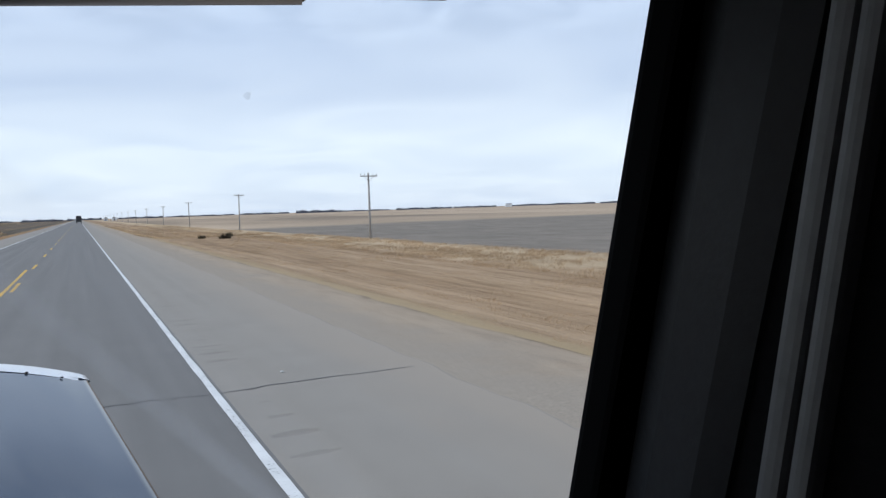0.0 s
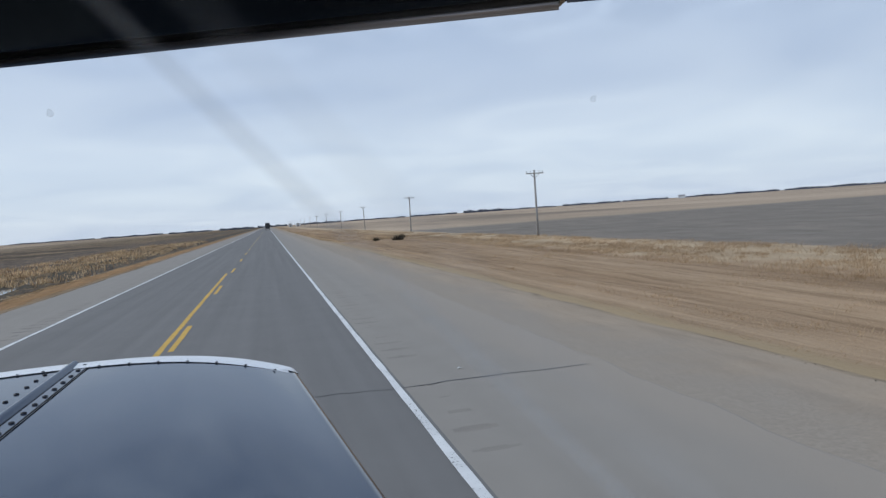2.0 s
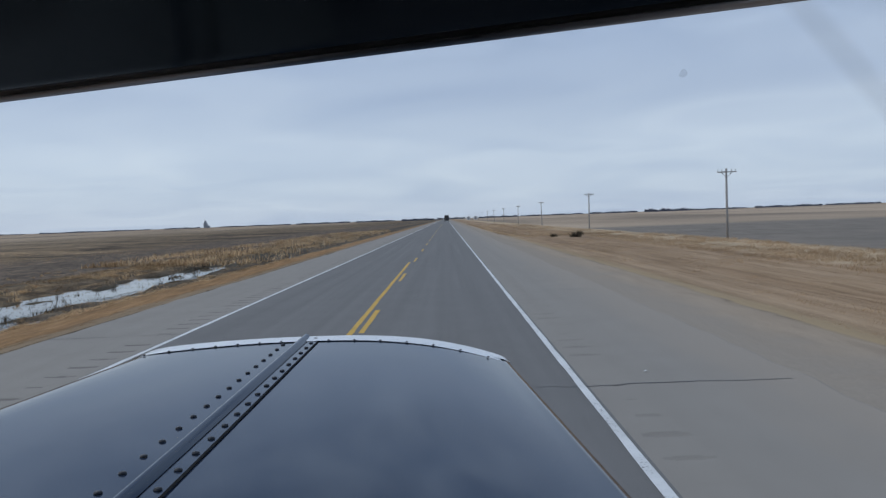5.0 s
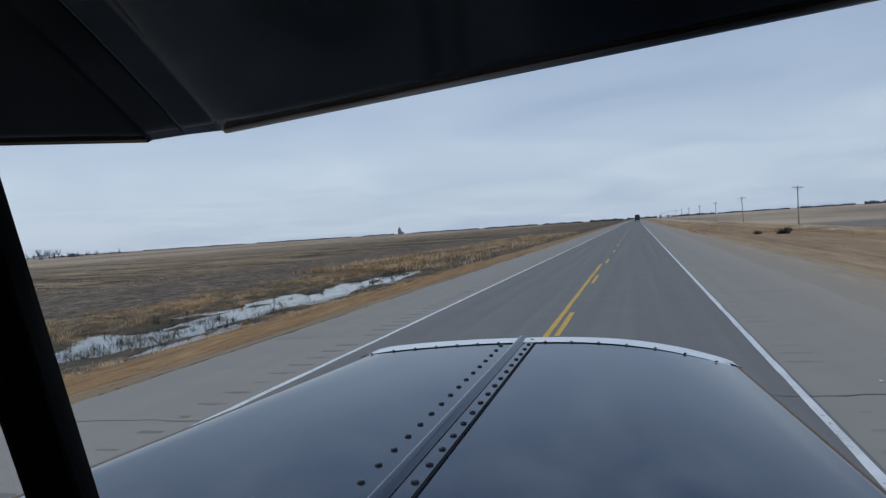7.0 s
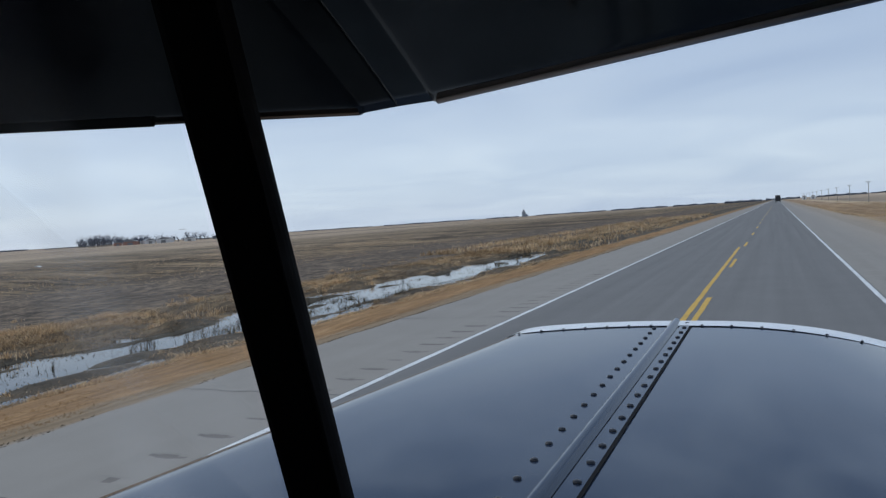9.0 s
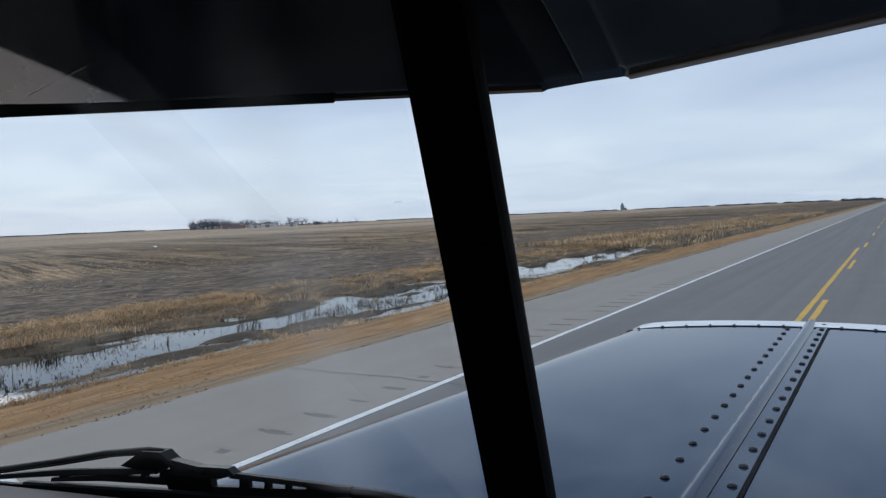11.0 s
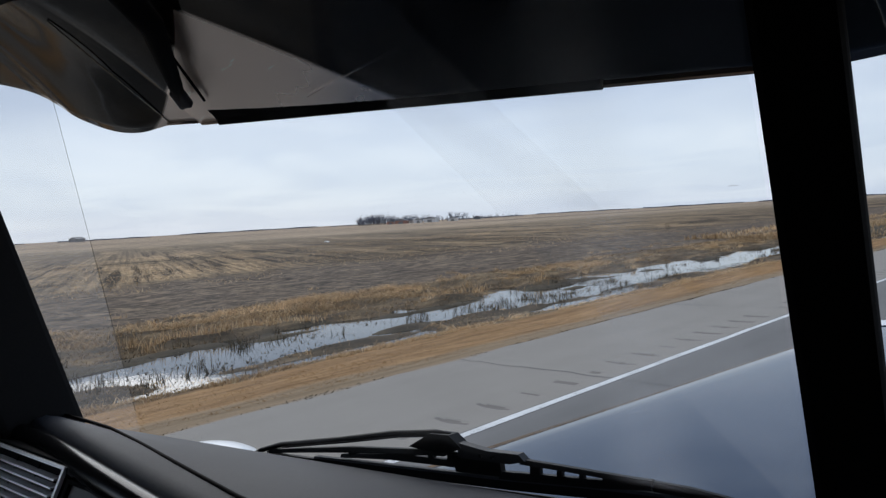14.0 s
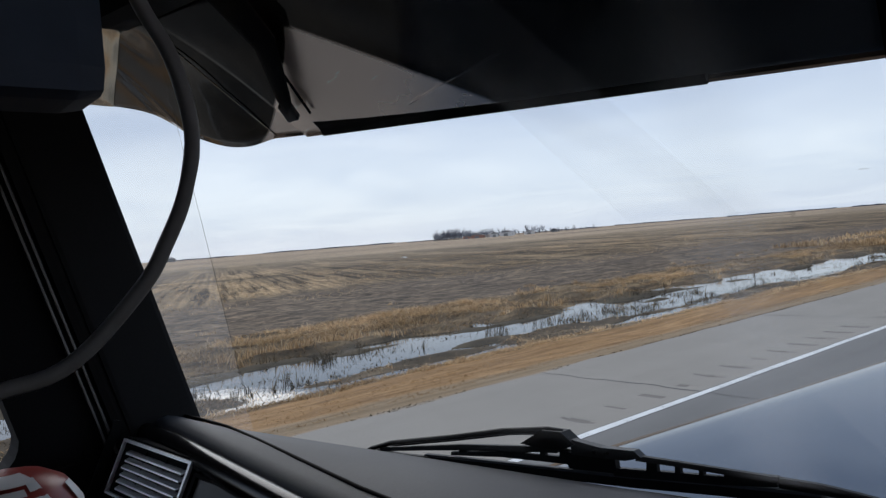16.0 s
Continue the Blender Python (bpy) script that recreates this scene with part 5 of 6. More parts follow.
def hood_strip(name, x0, x1, y0, y1, lift, mat, label, n=24, bulge=0.0, m=5):
    b = bmesh.new()
    g = []
    for j in range(n + 1):
        y = y0 + (y1 - y0) * j / n
        g.append([(x0 + (x1 - x0) * i / m, y, hood_z(x0 + (x1 - x0) * i / m - CX, y) + lift + bulge * math.sin(math.pi * i / m)) for i in range(m + 1)])
    sheet(b, g)
    o = tpart(name, b, mat, label, True)
    o.parent = hood
    o.matrix_parent_inverse = Matrix.Identity(4)
    return o


def hood_child(o):
    o.parent = hood
    o.matrix_parent_inverse = Matrix.Identity(4)
    return o


# hinge bead, gap and front trim of the hood
hood_strip("hinge_bead", -0.540, -0.496, 0.40, 3.09, 0.002, M["hood"], "rounded hinge bead along the hood", bulge=0.017, m=8)
hood_strip("hinge_leaf", -0.488, -0.450, 0.40, 3.09, 0.003, M["hood"], "flat hinge leaf", m=2)
hood_strip("hinge_gap", -0.449, -0.441, 0.40, 3.10, 0.0035, M["black"], "dark gap beside the hinge", m=2)
b = bmesh.new()
g = []
for i in range(-40, 41):
    u = i / 40
    y1 = hood_front(u)
    hw = half(y1, u)
    z = hood_z(u * hw, y1)
    wid = 0.125 + 0.06 * u * u - 0.05 * abs(u) ** 6
    x = CX + u * hw
    g.append([(x, y1 - wid, z + 0.0035), (x, y1 - 0.02, z + 0.008), (x, y1 + 0.012, z + 0.002), (x, y1 + 0.022, z - 0.03), (x, y1 + 0.02, z - 0.10)])
sheet(b, g)
trim = hood_child(part("front_trim", b, M["white_enamel"], None, "bright white front trim of the hood", True))
for s in (-1, 1):
    b = bmesh.new()
    pts = []
    for k in range(9):
        y = 3.05 - 0.10 * k / 8
        pts.append([(CX + s * (half(y, s) - 0.03), y, hood_z(s * (half(y, s) - 0.03), y) + 0.004), (CX + s * (half(y, s) + 0.002), y, hood_z(s * half(y, s), y) + 0.004), (CX + s * (half(y, s) + 0.024), y, hood_z(s * half(y, s), y) - 0.006), (CX + s * (half(y, s) + 0.036), y, hood_z(s * half(y, s), y) - 0.04 + 0.03 * k / 8)])
    sheet(b, pts)
    hood_child(part("corner_trim", b, M["white_enamel"], None, "white corner trim", True))
b = bmesh.new()
box(b, (CX - 0.008, 3.06, 1.642), (CX + 0.006, 3.08, 1.658), bevel=0.003)
hood_child(part("hood_latch", b, M["rivet"], None, "small dark latch at the nose"))

# rivets: one low dome, shared by all
rb = bmesh.new()
bmesh.ops.create_uvsphere(rb, u_segments=8, v_segments=4, radius=0.0085)
bmesh.ops.transform(rb, matrix=Matrix.Diagonal((1.15, 1, 0.55, 1)), verts=rb.verts)
rivet = bpy.data.meshes.new("rivet")
rb.to_mesh(rivet)
rb.free()
rivet.materials.append(M["rivet"])


def put_rivet(x, y, lift=0.002, scale=1.0):
    o = new("rivet", rivet)
    o.matrix_basis = Matrix.Translation((x, y, hood_z(x - CX, y) + lift)) @ Matrix.Scale(scale, 4)
    o.parent = hood


for k in range(24):
    y = 3.035 - 0.1125 * k
    put_rivet(-0.588, y)
    put_rivet(-0.466, y, 0.005)
for k in range(-7, 8):
    u = k / 7.6
    if abs(k) > 0:
        y = hood_front(u) - 0.118 - 0.05 * u * u
        put_rivet(CX + u * half(y, u), y, 0.005, 0.7)

# grille, bumper, fenders, wheels: the closed lower body
b = bmesh.new()
box(b, (CX - 0.86, 2.9, 0.75), (CX + 0.86, 3.06, 1.5), bevel=0.03)
tpart("grille_shell", b, M["steel"], "steel grille shell")
b = bmesh.new()
box(b, (CX - 1.15, 3.25, 0.45), (CX + 1.15, 3.40, 0.80), bevel=0.04)
tpart("bumper", b, M["steel"], "steel front bumper")
b = bmesh.new()
for s in (-1, 1):
    box(b, (CX + s * 0.42 - 0.05, -6.0, 0.62), (CX + s * 0.42 + 0.05, 3.3, 0.86))
box(b, (CX - 0.45, 0.3, 0.6), (CX + 0.45, 2.9, 1.3))
tpart("chassis", b, M["black"])
for s in (-1, 1):
    for y in (2.2, -4.2, -5.5):
        b = bmesh.new()
        cone(b, (CX + s * 0.86, y, 0.52), (CX + s * 1.16, y, 0.52), 0.52, 0.52, 28)
        wheel = tpart("wheel", b, M["tyre"], "black truck tyre")
        b = bmesh.new()
        cone(b, (CX + s * 1.15, y, 0.52), (CX + s * 1.18, y, 0.52), 0.29, 0.25, 20)
        rim = part("rim", b, M["dullsteel"], None)
        rim.parent = wheel

# air cleaner beside the cowl; its bright domed lid is coloured white for the sky it reflects
b = bmesh.new()
cone(b, (-1.899, 0.445, 1.0), (-1.899, 0.445, 1.567), 0.149, 0.149, 28)
tpart("air_cleaner", b, M["steel"], "polished air cleaner canister", True)
b = bmesh.new()
bmesh.ops.create_uvsphere(b, u_segments=28, v_segments=14, radius=0.160)
bmesh.ops.transform(b, matrix=Matrix.Translation((-1.899, 0.445, 1.572)) @ Matrix.Diagonal((1, 1, 0.55, 1)), verts=b.verts)
tpart("air_cleaner_lid", b, M["white_enamel"], "bright domed lid", True)

# ---- cab ----
CAB_L, CAB_R, BACK, FLOOR, ROOF = -1.56, 0.667, -1.45, 1.05, 2.78
GL = 0.2235
# the driver's corner of the cab: scaled and shifted about the camera's eye to fit its view
CORNER = Matrix.Translation((0.0319, -0.0284, -0.0810)) @ Matrix.Scale(1.03, 4)


def settle(o):
    """Scale and shift a part of the driver's corner to fit the camera's view."""
    o.matrix_basis = CORNER @ o.matrix_basis
    return o


def glass_y(x, z):
    return 0.252 - GL * abs(x + 0.51) - 0.28 * (z - 2.16)


b = bmesh.new()
box(b, (CAB_L - 0.06, BACK - 0.05, FLOOR - 0.05), (CAB_R + 0.06, 0.33, FLOOR))
tpart("floor_pan", b, M["cloth"])
b = bmesh.new()
box(b, (CAB_L - 0.06, BACK - 0.05, FLOOR), (CAB_R + 0.06, BACK, ROOF))
tpart("back_wall", b, M["cloth"])
b = bmesh.new()
prism(b, [(CAB_L - 0.06, BACK - 0.05, ROOF), (CAB_R + 0.06, BACK - 0.05, ROOF), (CAB_R + 0.06, glass_y(CAB_R, 2.6) + 0.03, ROOF - 0.08), (CX, glass_y(CX, 2.6) + 0.03, ROOF - 0.08), (CAB_L - 0.06, glass_y(CAB_L, 2.6) + 0.03, ROOF - 0.08)], (0, 0, 0.05))
tpart("roof", b, M["cloth"], "black-lined cab roof")
# header above the glass
for s, xe in ((-1, CAB_L - 0.06), (1, CAB_R + 0.06)):
    b = bmesh.new()
    rise = [(-1.46, glass_y(-1.46, 2.48) - 0.03, 2.48), (xe, glass_y(xe, 2.48) - 0.03, 2.545)] if s < 0 else [(xe, glass_y(xe, 2.48) - 0.03, 2.48)]
    prism(b, [(CX, glass_y(CX, 2.48) - 0.03, 2.48), *rise, (xe, glass_y(xe, 2.7) - 0.03, 2.76), (CX, glass_y(CX, 2.7) - 0.03, 2.76)], (0, 0.06, 0))
    tpart("windshield_header", b, M["cloth"])
# cowl and firewall below the glass
b = bmesh.new()
prism(b, [(CAB_L - 0.06, 0.30, FLOOR - 0.05), (CAB_R + 0.06, 0.30, FLOOR - 0.05), (CAB_R + 0.06, 0.30, 1.64), (CAB_L - 0.06, 0.30, 1.64)], (0, 0.05, 0))
tpart("firewall", b, M["black"])
b = bmesh.new()
g = []
for i in range(-12, 13):
    x = CX + i / 12 * 1.04
    yg = glass_y(x, 1.80)
    g.append([(x, yg - 0.015, 1.80), (x, yg + 0.03, 1.79), (x, max(yg + 0.1, 0.28), 1.70), (x, 0.40, hood_z(x - CX, 0.4) - 0.004)])
sheet(b, g, (0, -0.01, -0.02))
tpart("cowl", b, M["hood"], "dark slate cowl below the windshield", True)


def side_wall(s, xin, win0, win1):
    """A door side: panels below and above, frame round the window opening."""
    xo = xin + s * 0.06
    lo, hi = min(xin, xo), max(xin, xo)
    z0, z1 = 1.855, 2.52
    for name, a, c in (("lower_side", (lo, BACK, FLOOR), (hi, 0.30, 1.62)), ("door_panel", (lo, BACK, 1.623), (hi, glass_y(xin, 1.8) - 0.02, z0)),
                       ("roof_side", (lo, BACK, z1), (hi, glass_y(xin, 2.6), ROOF)), ("rear_side", (lo, BACK, z0 + 0.003), (hi, win0, z1 - 0.003))):
        o = tpart(name, box(bmesh.new(), a, c), M["cloth"], "black cab lining")
        if s < 0:
            settle(o)
    # front part of the frame, leaning with the pillar, with a rounded lower corner
    b = bmesh.new()
    r = 0.05
    arc = [(win1 - r + r * math.sin(a), z0 + 0.003 + r - r * math.cos(a)) for a in [radians(k * 15) for k in range(7)]]
    poly = [(xin, win1 - r, z0 + 0.003)] + [(xin, y, z) for y, z in arc] + [(xin, win1 - 0.16, z1 - 0.003), (xin, glass_y(xin, z1) - 0.01, z1 - 0.003), (xin, glass_y(xin, z0) - 0.01, z0 + 0.003)]
    prism(b, poly, (s * 0.06, 0, 0))
    o = tpart("window_frame", b, M["cloth"], "black door window frame")
    return settle(o) if s < 0 else o


side_wall(-1, CAB_L, -0.95, -0.155)
side_wall(1, CAB_R, -0.95, -0.20)


def lean_bar(name, cx0, cx1, y0, y1, z0, z1, mat, label, lean=0.28, zref=2.16, round_=0.008, splay=0.0):
    """An upright bar with a rectangular, rounded section that leans back with the glass."""
    b = bmesh.new()
    box(b, (cx0, y0, 0), (cx1, y1, 1), bevel=round_)
    for v in b.verts:
        z = z0 + (z1 - z0) * v.co.z
        v.co.y -= lean * (z - zref)
        v.co.x += splay * (z - zref)
        v.co.z = z
    return tpart(name, b, mat, label)


lean_bar("centre_post", -0.5313, -0.4673, 0.2483, 0.270, 1.79, 2.62, M["black"], "black centre post between the windshield panes")
settle(lean_bar("corner_pillar", -1.63, -1.534, -0.085, 0.027, 1.80, 2.66, M["trim"], "black windshield corner pillar"))
settle(lean_bar("pillar_cover", -1.575, -1.541, -0.104, -0.0, 1.86, 2.66, M["trim"], "charcoal vinyl pillar cover", round_=0.012))
for y in (-0.110, -0.121):
    settle(lean_bar("seal_strip", -1.556, -1.5465, y - 0.0022, y + 0.0022, 1.86, 2.60, M["dullsteel"], "thin metal door seal strip", round_=0.002))
lean_bar("corner_pillar", 0.537, 0.76, -0.26, -0.088, 1.80, 2.66, M["cloth"], "black windshield corner pillar")
lean_bar("pillar_seal", 0.5286, 0.60, -0.0865, -0.0719, 1.80, 2.66, M["black"], "black rubber seal beside the glass", round_=0.003)
lean_bar("pillar_seal", 0.645, 0.76, -0.0865, -0.035, 1.80, 2.66, M["black"], "black rubber seal beside the glass")
lean_bar("pillar_cover", 0.5335, 0.58, -0.128, -0.087, 1.80, 2.66, M["cover"], "charcoal vinyl pillar cover", lean=0.245, round_=0.012)
lean_bar("seal_strip", 0.531, 0.54, -0.1397, -0.1334, 1.80, 2.60, M["strip"], "thin grey door seal strip", lean=0.180, round_=0.002)
lean_bar("seal_strip", 0.531, 0.54, -0.1465, -0.1411, 1.80, 2.60, M["strip"], "thin grey door seal strip", lean=0.171, round_=0.002)


# windshield panes
for s, key in ((-1, "glass_left"), (1, "glass_right")):
    xa, xe = (-0.533 if s < 0 else -0.465), (CAB_L - 0.05 if s < 0 else CAB_R)
    b = bmesh.new()
    sheet(b, [[(xa, glass_y(xa, 1.80), 1.80), (xe, glass_y(xe, 1.80), 1.80)], [(xa, glass_y(xa, 2.60), 2.60), (xe, glass_y(xe, 2.60), 2.60)]])
    o = tpart("windshield_pane", b, M[key], "dusty clear windshield pane")
    o.visible_shadow = False

# hair-thin edge of the old film on the left pane
b = bmesh.new()
tube(b, [((-1.7483 + 0.1696 * z) / 0.9855, glass_y((-1.7483 + 0.1696 * z) / 0.9855, z) - 0.0008, z) for z in (1.88, 2.0, 2.1, 2.2, 2.35)], 0.0003, 5)
tpart("film_edge", b, M["cord"], "hair-thin grey edge of a film on the glass")

# dried specks on the glass
for x, z, rx, rz in ((0.2325, 2.2167, 0.0014, 0.0016), (0.442, 2.208, 0.0012, 0.0013), (-0.5556, 2.1618, 0.0036, 0.0007), (-0.611, 2.131, 0.0022, 0.0034), (-0.806, 2.152, 0.0005, 0.0006)):
    b = bmesh.new()
    ring = [(x + rx * math.cos(a) * (1 + 0.25 * math.sin(3 * a + x * 40)), z + rz * math.sin(a)) for a in [k * math.tau / 10 for k in range(10)]]
    prism(b, [(px, glass_y(px, pz) - 0.0012, pz) for px, pz in ring], (0, -0.0005, 0))
    tpart("speck", b, M["speck"], "dried grey speck on the glass")

# outside sun visor of polished steel, in two halves that meet in a point
LIP_L = [(-0.514, 0.5752, 2.2995), (-0.560, 0.5722, 2.2970), (-0.567, 0.5718, 2.2945), (-1.4055, 0.2429, 2.3206), (-1.413, 0.240, 2.3245), (-1.4705, 0.2174, 2.3275), (-1.5278, 0.1949, 2.3216), (-1.5859, 0.1721, 2.3307), (-1.657, 0.1442, 2.3598), (-1.7052, 0.1254, 2.3902), (-1.7553, 0.1057, 2.4165), (-1.8352, 0.0743, 2.4422), (-1.957, 0.026, 2.471)]
LIP_R = [(-0.514, 0.5752, 2.2995), (-0.467, 0.5780, 2.3005), (-0.4596, 0.5784, 2.2975), (0.5338, 0.2678, 2.3125), (0.540, 0.2660, 2.3172), (0.632, 0.2370, 2.3166), (0.645, 0.2330, 2.3190), (0.655, 0.2300, 2.3230), (0.664, 0.2270, 2.3285), (0.74, 0.203, 2.37), (0.84, 0.172, 2.42), (0.95, 0.137, 2.47)]


def densify(pts, n=6):
    out = []
    for a, c in zip(pts, pts[1:]):
        out += [Vector(a).lerp(Vector(c), k / n) for k in range(n)]
    return out + [Vector(pts[-1])]


def spline(pts, n=5):
    """A smooth curve through points."""
    out = []
    for i in range(len(pts) - 1):
        p0, p1, p2, p3 = pts[max(i - 1, 0)], pts[i], pts[i + 1], pts[min(i + 2, len(pts) - 1)]
        for k in range(n):
            t = k / n
            out.append(0.5 * (2 * p1 + (p2 - p0) * t + (2 * p0 - 5 * p1 + 4 * p2 - p3) * t * t + (3 * p1 - p0 - 3 * p2 + p3) * t ** 3))
    return out + [pts[-1]]


for lip in (LIP_L, LIP_R):
    b = bmesh.new()
    g = []
    for p in densify(lip[:5], 14)[:-1] + spline([Vector(p) for p in lip[4:]], 14):
        out = abs(p.x - CX)
        root = Vector((p.x, glass_y(p.x, 2.49) + 0.03, max(2.49, p.z + 0.05) + 0.07 * float(smooth(-1.44, -1.62, p.x))))
        row = []
        for k in range(19):
            v = k / 18
            q = p.lerp(root, v)
            q.z += 0.012 * math.sin(math.pi * v)
            row.append(q)
        g.append(row)
    sheet(b, g, (0, 0.004, 0.006))
    visor = tpart("sun_visor", b, M["visor_dark"] if lip is LIP_R else M["visor"], "polished steel outside sun visor", True)
    # lit rim line along the lip, put in as a coloured hem
    for a, c in ((lip[2], lip[3]), (lip[4], lip[5])):
        hb = bmesh.new()
        tube(hb, [Vector(a) + Vector((0, -0.002, 0.0025)), Vector(c) + Vector((0, -0.002, 0.0025))], 0.0028 if lip is LIP_L else 0.0042, 8)
        hem = part("hem", hb, M["hem"] if lip is LIP_L else M["hem_grey"], None, "thin brown rolled hem" if lip is LIP_L else "grey rolled hem", True)
        hem.parent = visor
    if lip is LIP_R:
        continue
    # the sky's reflection on the rounded end, put in as a brighter sheet with a slanting edge
    cb = bmesh.new()
    cap = []
    for r in g:
        p, q = r[0], r[-1]
        v0 = min(1, max(0, (p.y + (1.549 + p.x) / 4.4) / (p.y - q.y)))
        if p.x < -1.54 and v0 < 0.98:
            cap.append([p.lerp(q, v0 + (1 - v0) * k / 8) + Vector((0, -0.001, 0.012 * math.sin(math.pi * (v0 + (1 - v0) * k / 8)) - 0.0012)) for k in range(9)])
    sheet(cb, cap, (0, 0.0004, 0.0006))
    end = part("end_reflection", cb, M["end"], None, "bright sheet for the reflection on the visor's end", True)
    end.parent = visor
    b = bmesh.new()
    # dark stay with a clip, a thin rod beside it, a golden line near the rounded end and a long bright line
    for name, pts, rad, key, lab in (("visor_stay", ((-1.215, 0.045, 2.485), (-1.252, 0.125, 2.432), (-1.330, 0.188, 2.378), (-1.371, 0.219, 2.353)), (0.020, 0.017, 0.011, 0.005), "black", "black visor stay"),
                                     ("stay_rod", ((-1.3007, 0.1294, 2.4207), (-1.325, 0.173, 2.385), (-1.3496, 0.2173, 2.349)), (0.0022, 0.0022, 0.0022), "black", "thin black rod"),
                                     ("visor_line", ((-1.4394, 0.0318, 2.4623), (-1.4619, 0.1247, 2.4004), (-1.4640, 0.2155, 2.3312)), (0.0012, 0.0012, 0.0012), "end", "thin golden line"),
                                     ("scratch", ((-1.1900, 0.2918, 2.3357), (-1.10, 0.299, 2.3535), (-1.0072, 0.3047, 2.3675)), (0.0006, 0.0005, 0.0003), "chrome", "long thin bright line")):
        sb = bmesh.new()
        tube(sb, pts, list(rad), 8)
        so = part(name, sb, M[key], None, lab, True)
        so.parent = visor
        if name == "visor_stay":
            settle(so)
    sb = bmesh.new()
    box(sb, (-0.010, -0.016, -0.006), (0.010, 0.016, 0.006), Matrix.Translation((-1.352, 0.208, 2.362)) @ pose(0, 0, 0, -35, 0, 30), bevel=0.003)
    so = part("stay_clip", sb, M["rivet"], None, "dark steel clip")
    so.parent = visor
    settle(so)
    inner = densify([lip[2], lip[3]], 24)
    inner = inner[6:24]
    g = []
    for p in inner[1:]:
        g.append([p + Vector((0, -0.006, -0.003)), p + Vector((0, -0.012, 0.008)), p + Vector((0, -0.026, 0.021))])
    sheet(b, g, (0, 0.004, 0.004))
    # the shade on the lip is put in as black material
    lipo = part("visor_lip", b, M["black"], None, "folded lip, blackened for its shade", False)
    lipo.parent = visor

# ---- dashboard ----
DZ = 1.885
b = bmesh.new()
g = []
for i in range(41):
    x = CAB_L - 0.02 + (CAB_R - CAB_L + 0.04) * i / 40
    far = glass_y(x, DZ) - 0.012
    near = 0.014 - 0.02 * min(1, max(0, (x + 1.4) / 0.5))
    row = [(x, far, DZ - 0.008), (x, far - 0.03, DZ - 0.001), (x, (far + near) / 2, DZ + 0.011), (x, near + 0.02, DZ + 0.016), (x, near + 0.004, DZ + 0.013), (x, near - 0.004, DZ + 0.003), (x, near - 0.004, DZ - 0.03)]
    g.append(row)
sheet(b, g)
dash = settle(tpart("dashboard", b, M["dash"], "dusty dark grey vinyl dashboard top", True))
dash.matrix_basis = Matrix.Translation((0.0156, 0.0154, 0.0044)) @ dash.matrix_basis


def dpart(name, b, mat, label="", smooth=False):
    o = part(name, b, mat, None, label, smooth)
    o.parent = dash
    return o


# seam groove in the pad
b = bmesh.new()
seam = [Vector(p) for p in ((-1.575, 0.060, DZ + 0.009), (-1.48, 0.067, DZ + 0.010), (-1.40, 0.070, DZ + 0.011), (-1.28, 0.062, DZ + 0.012), (-1.16, 0.050, DZ + 0.014), (-1.0, 0.036, DZ + 0.0155), (-0.7, 0.030, DZ + 0.016), (-0.2, 0.030, DZ + 0.016), (0.5, 0.030, DZ + 0.015))]
tube(b, seam, 0.0026, 6)
dpart("pad_seam", b, M["black"], "dark stitched seam", True)
# padded roll along the near edge
b = bmesh.new()
roll = [(CAB_L - 0.01 + (CAB_R - CAB_L) * i / 30, 0.001 - 0.02 * min(1, max(0, (CAB_L + (CAB_R - CAB_L) * i / 30 + 1.4) / 0.5)), DZ - 0.006) for i in range(31)]
tube(b, roll, 0.017, 12)
dpart("edge_roll", b, M["gloss"], "glossy black padded edge", True)
# fascia under the roll, leaning towards the seats
b = bmesh.new()
g = []
for i in range(31):
    x = CAB_L - 0.01 + (CAB_R - CAB_L) * i / 30
    y0 = -0.006 - 0.02 * min(1, max(0, (x + 1.4) / 0.5))
    g.append([(x, y0, DZ - 0.035), (x, y0 - 0.05, DZ - 0.11), (x, y0 - 0.075, DZ - 0.3), (x, y0 - 0.0, 1.15)])
sheet(b, g, (0, 0.02, 0))
dpart("fascia", b, M["gloss"], "black dashboard fascia")

# square air vent with bright slats, and a plain switch panel beside it
TL, TR = Vector((-1.493, -0.0445, 1.891)), Vector((-1.309, -0.0155, 1.883))
DOWN = Vector((-0.013, -0.030, -0.074))
across = (TR - TL)
face = across.cross(DOWN).normalized()
if face.y > 0:
    face = -face


def vent_point(u, v, d=0.0):
    return TL + across * u + DOWN * v + face * d


def vent_bar(u0, v0, u1, v1, d0, d1, half_w=0.0):
    b = bmesh.new()
    c = [vent_point(u0, v0, d0), vent_point(u1, v0, d0), vent_point(u1, v1, d0), vent_point(u0, v1, d0)]
    prism(b, c, face * (d1 - d0))
    return b


dpart("vent_box", vent_bar(-0.02, -0.04, 1.02, 1.04, -0.03, 0.001), M["black"], "black vent recess")
for u0, v0, u1, v1 in ((0, 0, 1, 0.05), (0, 0.96, 1, 1.0), (0, 0.05, 0.016, 0.96), (0.975, 0.05, 1, 0.96)):
    dpart("vent_frame", vent_bar(u0, v0, u1, v1, 0.001, 0.006), M["slat"], "bright metal vent frame bar")
